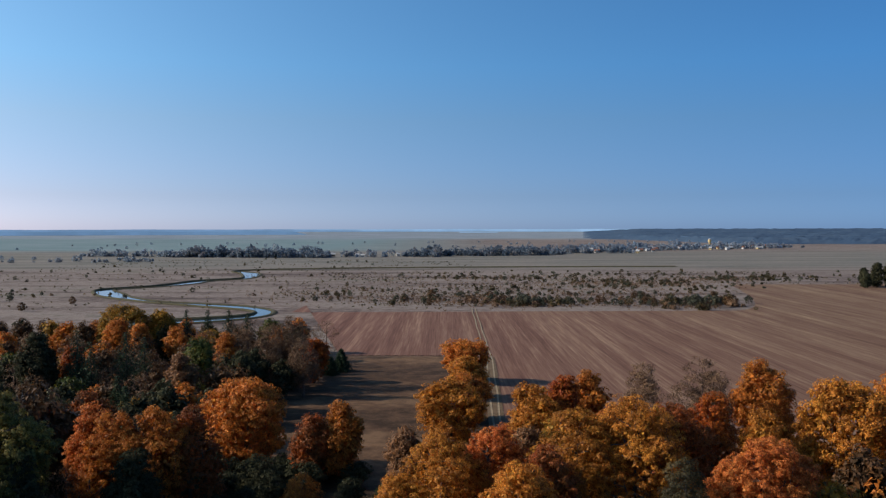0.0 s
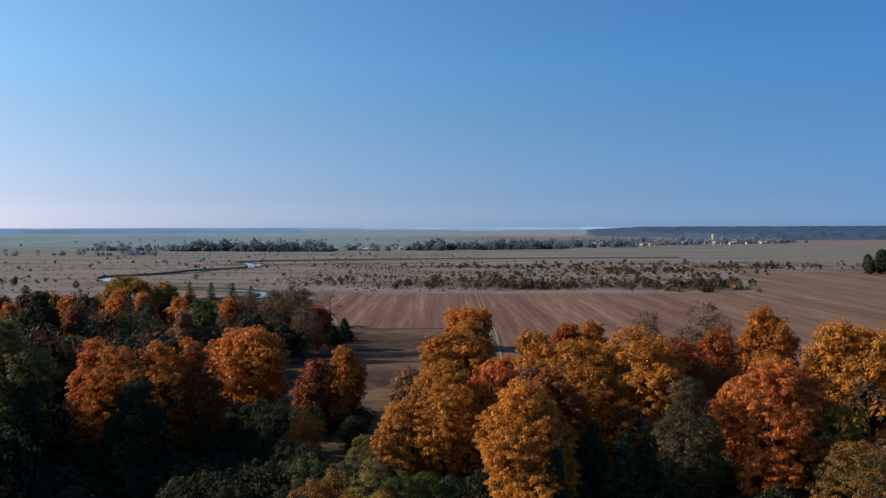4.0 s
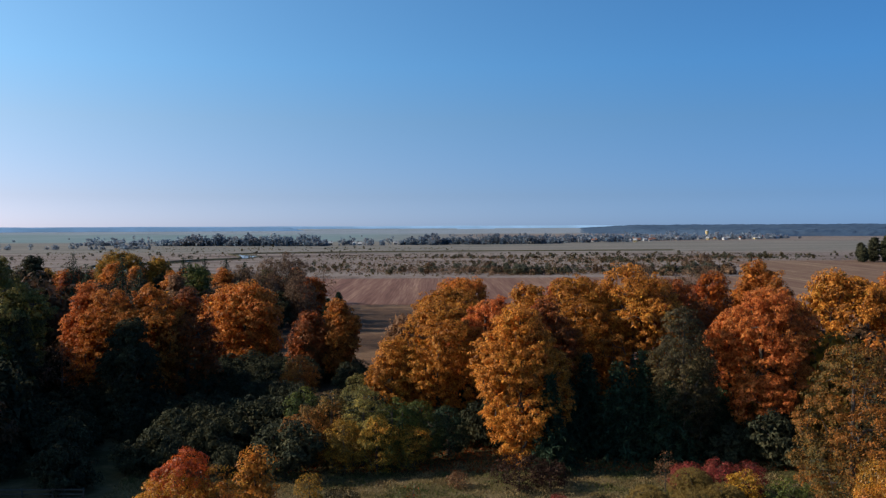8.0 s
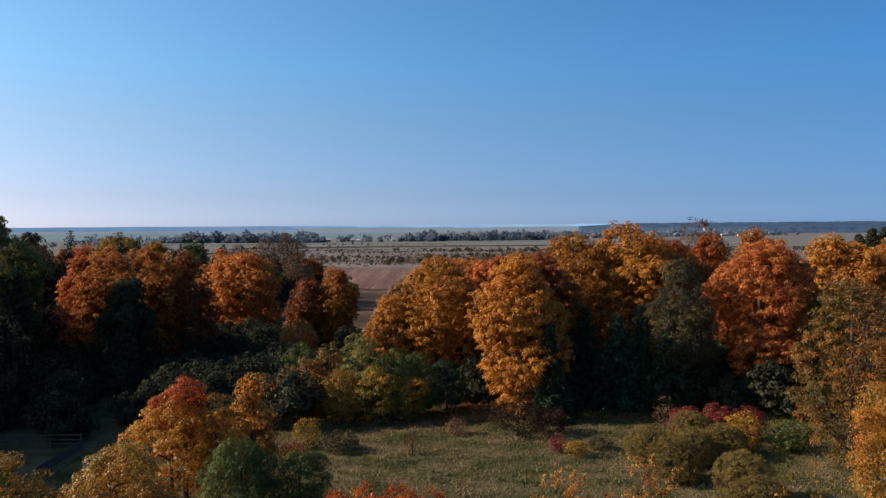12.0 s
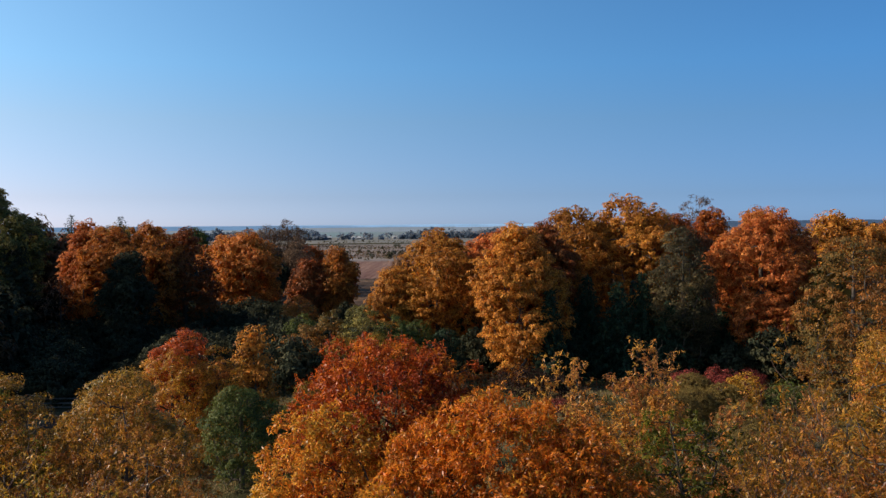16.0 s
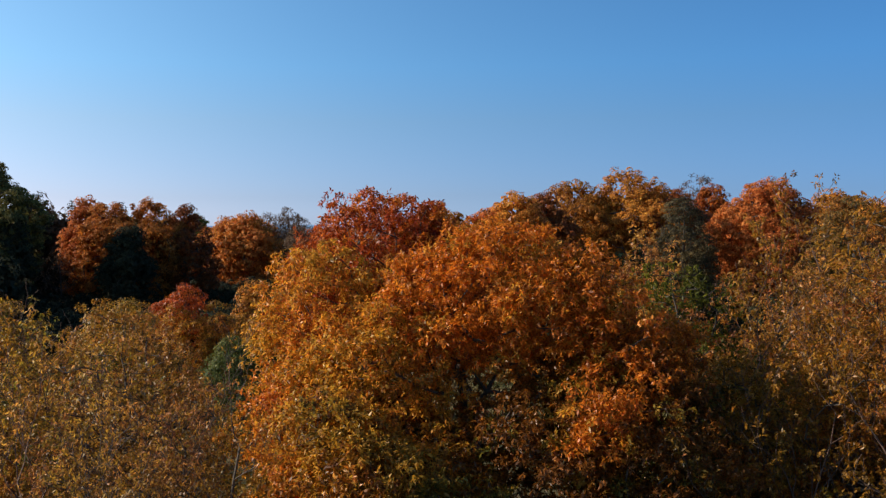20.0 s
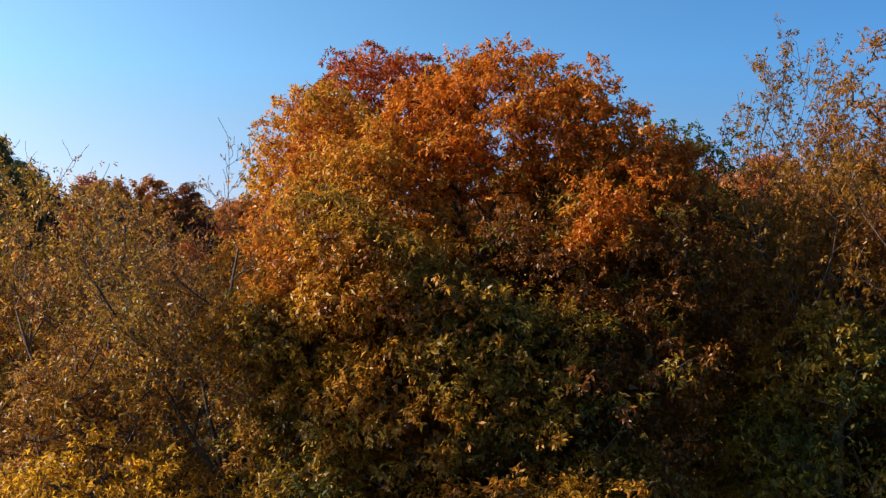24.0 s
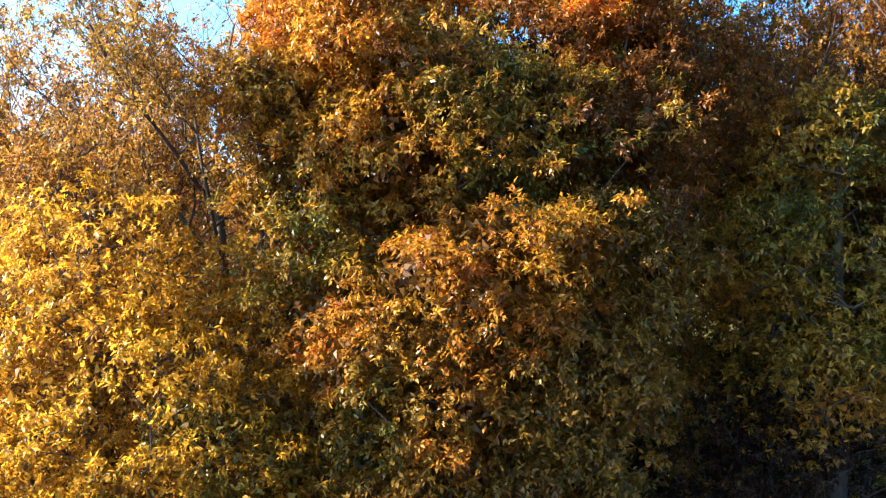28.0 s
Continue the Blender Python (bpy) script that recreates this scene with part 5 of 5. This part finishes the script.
def wood(name, label, spots, heights, widths, mat, per=26, size=2.0, seed=1):
    """A far belt of trees, one mesh of many small leafy tufts and stems."""
    rng = np.random.default_rng(seed)
    spots = np.asarray(spots, float)
    n = len(spots)
    i = np.repeat(np.arange(n), per)
    d = rng.normal(size=(n * per, 3))
    d /= np.linalg.norm(d, axis=1, keepdims=True)
    h, w = np.asarray(heights)[i], np.asarray(widths)[i]
    z = land_z(spots[i, 0], spots[i, 1])
    c = np.column_stack([spots[i, 0] + d[:, 0] * w * 0.42, spots[i, 1] + d[:, 1] * w * 0.42, z + h * 0.52 + d[:, 2] * h * 0.46])
    me = leaf_mesh(name, rng, c, d, 3, np.full(len(c), size * 0.5), size, 0.3)
    ob = part(name, me, mat)
    zt = land_z(spots[:, 0], spots[:, 1])
    p0 = np.column_stack([spots, zt])
    p1 = p0 + np.column_stack([np.zeros((n, 2)), np.asarray(heights) * 0.6])
    stems = part("stems", mesh_np("stems", *tubes(p0, p1, np.full(n, 0.25), np.full(n, 0.1), 3)), BARK, ob, kind="stuff")
    return tagged(ob, label, "trees", kind="stuff")


def belt(n, x0, y0, x1, y1, depth, h0, h1, seed):
    rng = np.random.default_rng(seed)
    f = rng.random(n)
    sp = np.column_stack([x0 + (x1 - x0) * f, y0 + (y1 - y0) * f + rng.uniform(-depth, depth, n)])
    clump = 0.55 + 0.45 * np.sin(f * 19 + seed) * np.sin(f * 53 + 2 * seed)
    h = (h0 + (h1 - h0) * rng.random(n)) * (0.4 + 0.7 * clump) * np.minimum(1, 0.35 + 6 * np.minimum(f, 1 - f))
    return sp, h, h * rng.uniform(0.6, 0.9, n)


BELTS = (("long belt of trees along the far meadow", 190, -400, 1330, -165, 1300, 26, 8, 19, 4.0),
         ("low belt of bushes along the far meadow", 80, -560, 1370, -330, 1330, 22, 5, 12, 3.4),
         ("low dark belt of bushes on the meadow", 70, -960, 1110, -370, 1150, 30, 4, 9, 2.6),
         ("loose trees between the belts", 36, -190, 1330, 10, 1350, 40, 5, 14, 3.6),
         ("dark trees among the village gardens", 130, -60, 1350, 190, 1420, 34, 8, 19, 4.0),
         ("trees of the near gardens", 90, 90, 1480, 330, 1560, 60, 7, 16, 3.8),
         ("trees and gardens of the far village", 210, 200, 1600, 760, 1960, 100, 7, 16, 4.2),
         ("scattered bushes on the far fields", 50, -900, 2050, 900, 2600, 300, 5, 10, 2.4))
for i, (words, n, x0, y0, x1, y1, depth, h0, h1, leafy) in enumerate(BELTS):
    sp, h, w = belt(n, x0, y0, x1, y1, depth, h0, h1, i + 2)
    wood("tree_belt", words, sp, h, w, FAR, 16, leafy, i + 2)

def far_canopy():
    """The closed canopy of a wide pine wood, lumpy on top, with a steep front edge."""
    rng = np.random.default_rng(9)
    nx, ny = 240, 90
    g, f = np.meshgrid(np.linspace(0, 1, nx), np.linspace(0, 1, ny) ** 1.2, indexing="ij")
    s = np.clip(g / 0.33, 0, 1)
    front = 2250 + 800 * (1 - s * s * (3 - 2 * s)) + 12 * np.sin(g * 47)
    y = front + (4690 - front) * f + rng.uniform(-2, 2, g.shape)
    x = y * (0.163 + 0.62 * g + 0.006 * np.sin(f * 40)) + rng.uniform(-2, 2, g.shape)
    lift = 13.5 + 0.9 * np.sin(g * 61 + 3 * np.sin(f * 9)) + 0.8 * np.sin(g * 173 + f * 31) + rng.uniform(-2.2, 2.2, g.shape)
    z = land_z(x, y) + lift * np.clip(0.1 + f * 22, 0, 1) * np.clip(0.12 + g * 9, 0, 1)
    z[:, 0] = land_z(x[:, 0], y[:, 0]) - 0.5
    z[0, :] = land_z(x[0, :], y[0, :]) - 0.5
    V = np.stack([x, y, z], 2).reshape(-1, 3)
    i, j = np.meshgrid(np.arange(nx - 1), np.arange(ny - 1), indexing="ij")
    q = np.stack([i * ny + j, (i + 1) * ny + j, (i + 1) * ny + j + 1, i * ny + j + 1], 2).reshape(-1, 4)
    # blue of the distance haze is painted into the wood's colour
    m = mottled("haze_tinted_pine_wood", [(0.38, (0.03, 0.058, 0.108)), (0.5, (0.046, 0.082, 0.136)), (0.62, (0.066, 0.098, 0.142))], (0.006, 0.15), (0.5, 0.5), 0.95, 0)
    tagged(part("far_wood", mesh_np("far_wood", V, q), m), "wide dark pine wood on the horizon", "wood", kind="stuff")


far_canopy()


def horizon_ridge(name, r, a0, a1, top, rough, colour, label, seed):
    """A far line of woods as a bumpy ridge round the view, its haze painted and glowing, out where nothing shifts."""
    rng = np.random.default_rng(seed)
    n = 700
    a = np.radians(np.linspace(a0, a1, n))
    h = top + rough * (np.sin(a * 37 + seed) + 0.7 * np.sin(a * 91) + rng.normal(size=n) * 0.35)
    edge = np.minimum(1, np.minimum(np.arange(n), np.arange(n)[::-1]) / 25)
    x, y = r * np.sin(a), r * np.cos(a)
    z = land_z(x, y)
    V = np.concatenate([np.column_stack([x, y, z - 4]), np.column_stack([x, y, np.maximum(z - 3, h * edge + (z - 3) * (1 - edge))]), np.column_stack([x * 1.02, y * 1.02, z - 4])])
    i = np.arange(n - 1)
    q = np.concatenate([np.stack([i + k * n, i + 1 + k * n, i + 1 + (k + 1) * n, i + (k + 1) * n], 1) for k in (0, 1)])
    m, nodes, links, bsdf = material(name + "_haze_glow")
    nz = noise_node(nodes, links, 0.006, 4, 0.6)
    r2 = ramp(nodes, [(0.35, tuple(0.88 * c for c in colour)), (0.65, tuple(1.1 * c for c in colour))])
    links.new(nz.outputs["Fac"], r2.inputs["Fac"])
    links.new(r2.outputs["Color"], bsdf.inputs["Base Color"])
    # the haze colour emits too, though woods give off no light
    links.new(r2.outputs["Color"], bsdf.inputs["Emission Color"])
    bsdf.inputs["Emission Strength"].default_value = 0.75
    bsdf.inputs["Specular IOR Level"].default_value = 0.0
    return tagged(part(name, mesh_np(name, V, q), m), label, "horizon", kind="structure")


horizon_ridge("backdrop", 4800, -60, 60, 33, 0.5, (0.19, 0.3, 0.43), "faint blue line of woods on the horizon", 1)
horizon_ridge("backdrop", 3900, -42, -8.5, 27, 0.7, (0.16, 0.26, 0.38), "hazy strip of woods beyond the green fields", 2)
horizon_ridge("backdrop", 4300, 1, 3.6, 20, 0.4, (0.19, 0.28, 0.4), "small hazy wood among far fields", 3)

# houses of the village
PLASTER = mottled("pale_plaster", [(0.3, (0.4, 0.39, 0.38)), (0.7, (0.6, 0.59, 0.57))], (0.3, 3), (0.5, 0.5), 0.9, 0.1)
TIMBER = mottled("grey_timber", [(0.3, (0.16, 0.13, 0.1)), (0.7, (0.3, 0.25, 0.19))], (0.3, 3), (0.5, 0.5), 0.9, 0.1)
SLATE = mottled("pale_slate", [(0.3, (0.28, 0.28, 0.29)), (0.7, (0.5, 0.5, 0.5))], (0.3, 3), (0.5, 0.5), 0.7, 0.1)
TILE = mottled("brown_roof", [(0.3, (0.16, 0.07, 0.05)), (0.7, (0.26, 0.12, 0.08))], (0.3, 3), (0.5, 0.5), 0.8, 0.1)
OCHRE_WALL = mottled("ochre_plaster", [(0.3, (0.5, 0.36, 0.16)), (0.7, (0.62, 0.48, 0.25))], (0.3, 3), (0.5, 0.5), 0.9, 0.1)
gm, _, _, gb = material("window_glass")
gb.inputs["Base Color"].default_value, gb.inputs["Roughness"].default_value = (0.03, 0.035, 0.04, 1), 0.08


def house(x, y, lx, ly, hz, roof, wall_mat, roof_mat, label, turn=0.0):
    root = tagged(new("house"), label, "house", "houses of the village")
    part("wall", box(-lx / 2, -ly / 2, 0, lx / 2, ly / 2, hz, 0.05), wall_mat, root)
    bm = bmesh.new()
    e = 0.5
    p = [bm.verts.new(v) for v in ((-lx / 2 - e, -ly / 2 - e, hz), (lx / 2 + e, -ly / 2 - e, hz), (lx / 2 + e, ly / 2 + e, hz), (-lx / 2 - e, ly / 2 + e, hz), (-lx / 2 - e, 0, hz + roof), (lx / 2 + e, 0, hz + roof))]
    for q in ((0, 1, 5, 4), (2, 3, 4, 5), (1, 2, 5), (3, 0, 4), (3, 2, 1, 0)):
        bm.faces.new([p[i] for i in q])
    rf = part("roof", bm, roof_mat, root)
    part("chimney", box(lx * 0.2, -0.4, hz + roof * 0.5, lx * 0.2 + 0.8, 0.4, hz + roof + 1.0, 0.03), TILE, rf)
    for i in range(3):
        cx = -lx * 0.32 + i * lx * 0.32
        part("window", box(cx - 0.6, -ly / 2 - 0.06, 0.9, cx + 0.6, -ly / 2 + 0.02, min(hz - 0.3, 2.3), 0.02), gm, root)
    root.matrix_basis = pose(x, y, 0, 0, 0, turn)
    return root


HOUSE_WORDS = {"PLASTER": "pale plastered village house", "TIMBER": "grey timber village house", "OCHRE": "ochre plastered village house"}
H = np.random.default_rng(17)
for i in range(96):
    if i < 6:
        x, y = H.uniform(-300, -100), H.uniform(1330, 1370)
    elif i < 16:
        f = H.random()
        x, y = -130 + 500 * f, 1310 + 180 * f + H.uniform(-8, 40)
    else:
        f = H.random()
        x, y = 250 + 470 * f, 1640 + 340 * f + H.uniform(-150, 110)
    wname = ("PLASTER", "TIMBER", "PLASTER", "OCHRE")[i % 4]
    wmat = {"PLASTER": PLASTER, "TIMBER": TIMBER, "OCHRE": OCHRE_WALL}[wname]
    rm = (SLATE, TILE, SLATE)[i % 3]
    house(x, y, H.uniform(5, 9), H.uniform(4.5, 7), H.uniform(2.6, 3.4), H.uniform(2.0, 3.2), wmat, rm, HOUSE_WORDS[wname] + (" under a pale slate roof" if rm is SLATE else " under a brown roof"), H.uniform(-40, 40))
tower = tagged(new("water_tower"), "ochre tower rising over the village roofs", "tower")
part("shaft", mesh_np("shaft", *tubes([(0, 0, 0), (0, 0, 10)], [(0, 0, 10), (0, 0, 16)], [2.6, 3.6], [2.4, 3.6], 14)), OCHRE_WALL, tower)
part("roof", mesh_np("roof", *tubes([(0, 0, 16)], [(0, 0, 19)], [4.0], [0.2], 14)), SLATE, tower)
tower.location = (603, 2000, 0)

# ---- grass of the lawn and litter under the trees ----
GRASS = leaf_material("tufted_autumn_grass", [(0.06, 0.075, 0.02), (0.13, 0.12, 0.038), (0.24, 0.17, 0.075), (0.33, 0.23, 0.11)], 0.22, 0.2, 0.35, vary=(0.75, 1.2))
G = np.random.default_rng(41)
n = 170000
gx, gy = G.uniform(-34, 44, n), 54 + 47 * G.random(n) ** 0.9
lie = np.sin(gx * 0.9 + 2 * np.sin(gy * 0.5)) * np.sin(gy * 1.1 + 0.6 * np.sin(gx * 0.7))
up = np.tile(np.array([[0.0, 0.0, 1.0]]), (n, 1)) + G.normal(size=(n, 3)) * 0.6
size = G.uniform(0.06, 0.13, n) * (1 + 0.35 * lie)
side = np.stack([np.cos(gx * 50), np.sin(gx * 50), 0 * gx], 1)
base = np.column_stack([gx, gy, np.zeros(n)])
blade = np.stack([base - side * size[:, None] * 0.6, base + side * size[:, None] * 0.6, base + up * size[:, None] * 1.2], 1)
tagged(part("grass", mesh_np("grass", blade.reshape(-1, 3), np.arange(n * 3).reshape(n, 3)), GRASS), "uneven tufts of dry green lawn grass", "grass", kind="stuff")
n = 16000
lx, ly = G.uniform(-20, 45, n), G.uniform(96, 125, n)
c = np.column_stack([lx, ly, np.full(n, 0.05)])
tagged(part("fallen_leaves", leaf_mesh("fallen_leaves", G, c, np.tile(np.array([[0.0, 0, 1]]), (n, 1)), 1, np.full(n, 0.02), 0.3, 0.0), LEAF["rust"]), "fallen rust coloured leaves under the trees", "leaf litter", kind="stuff")
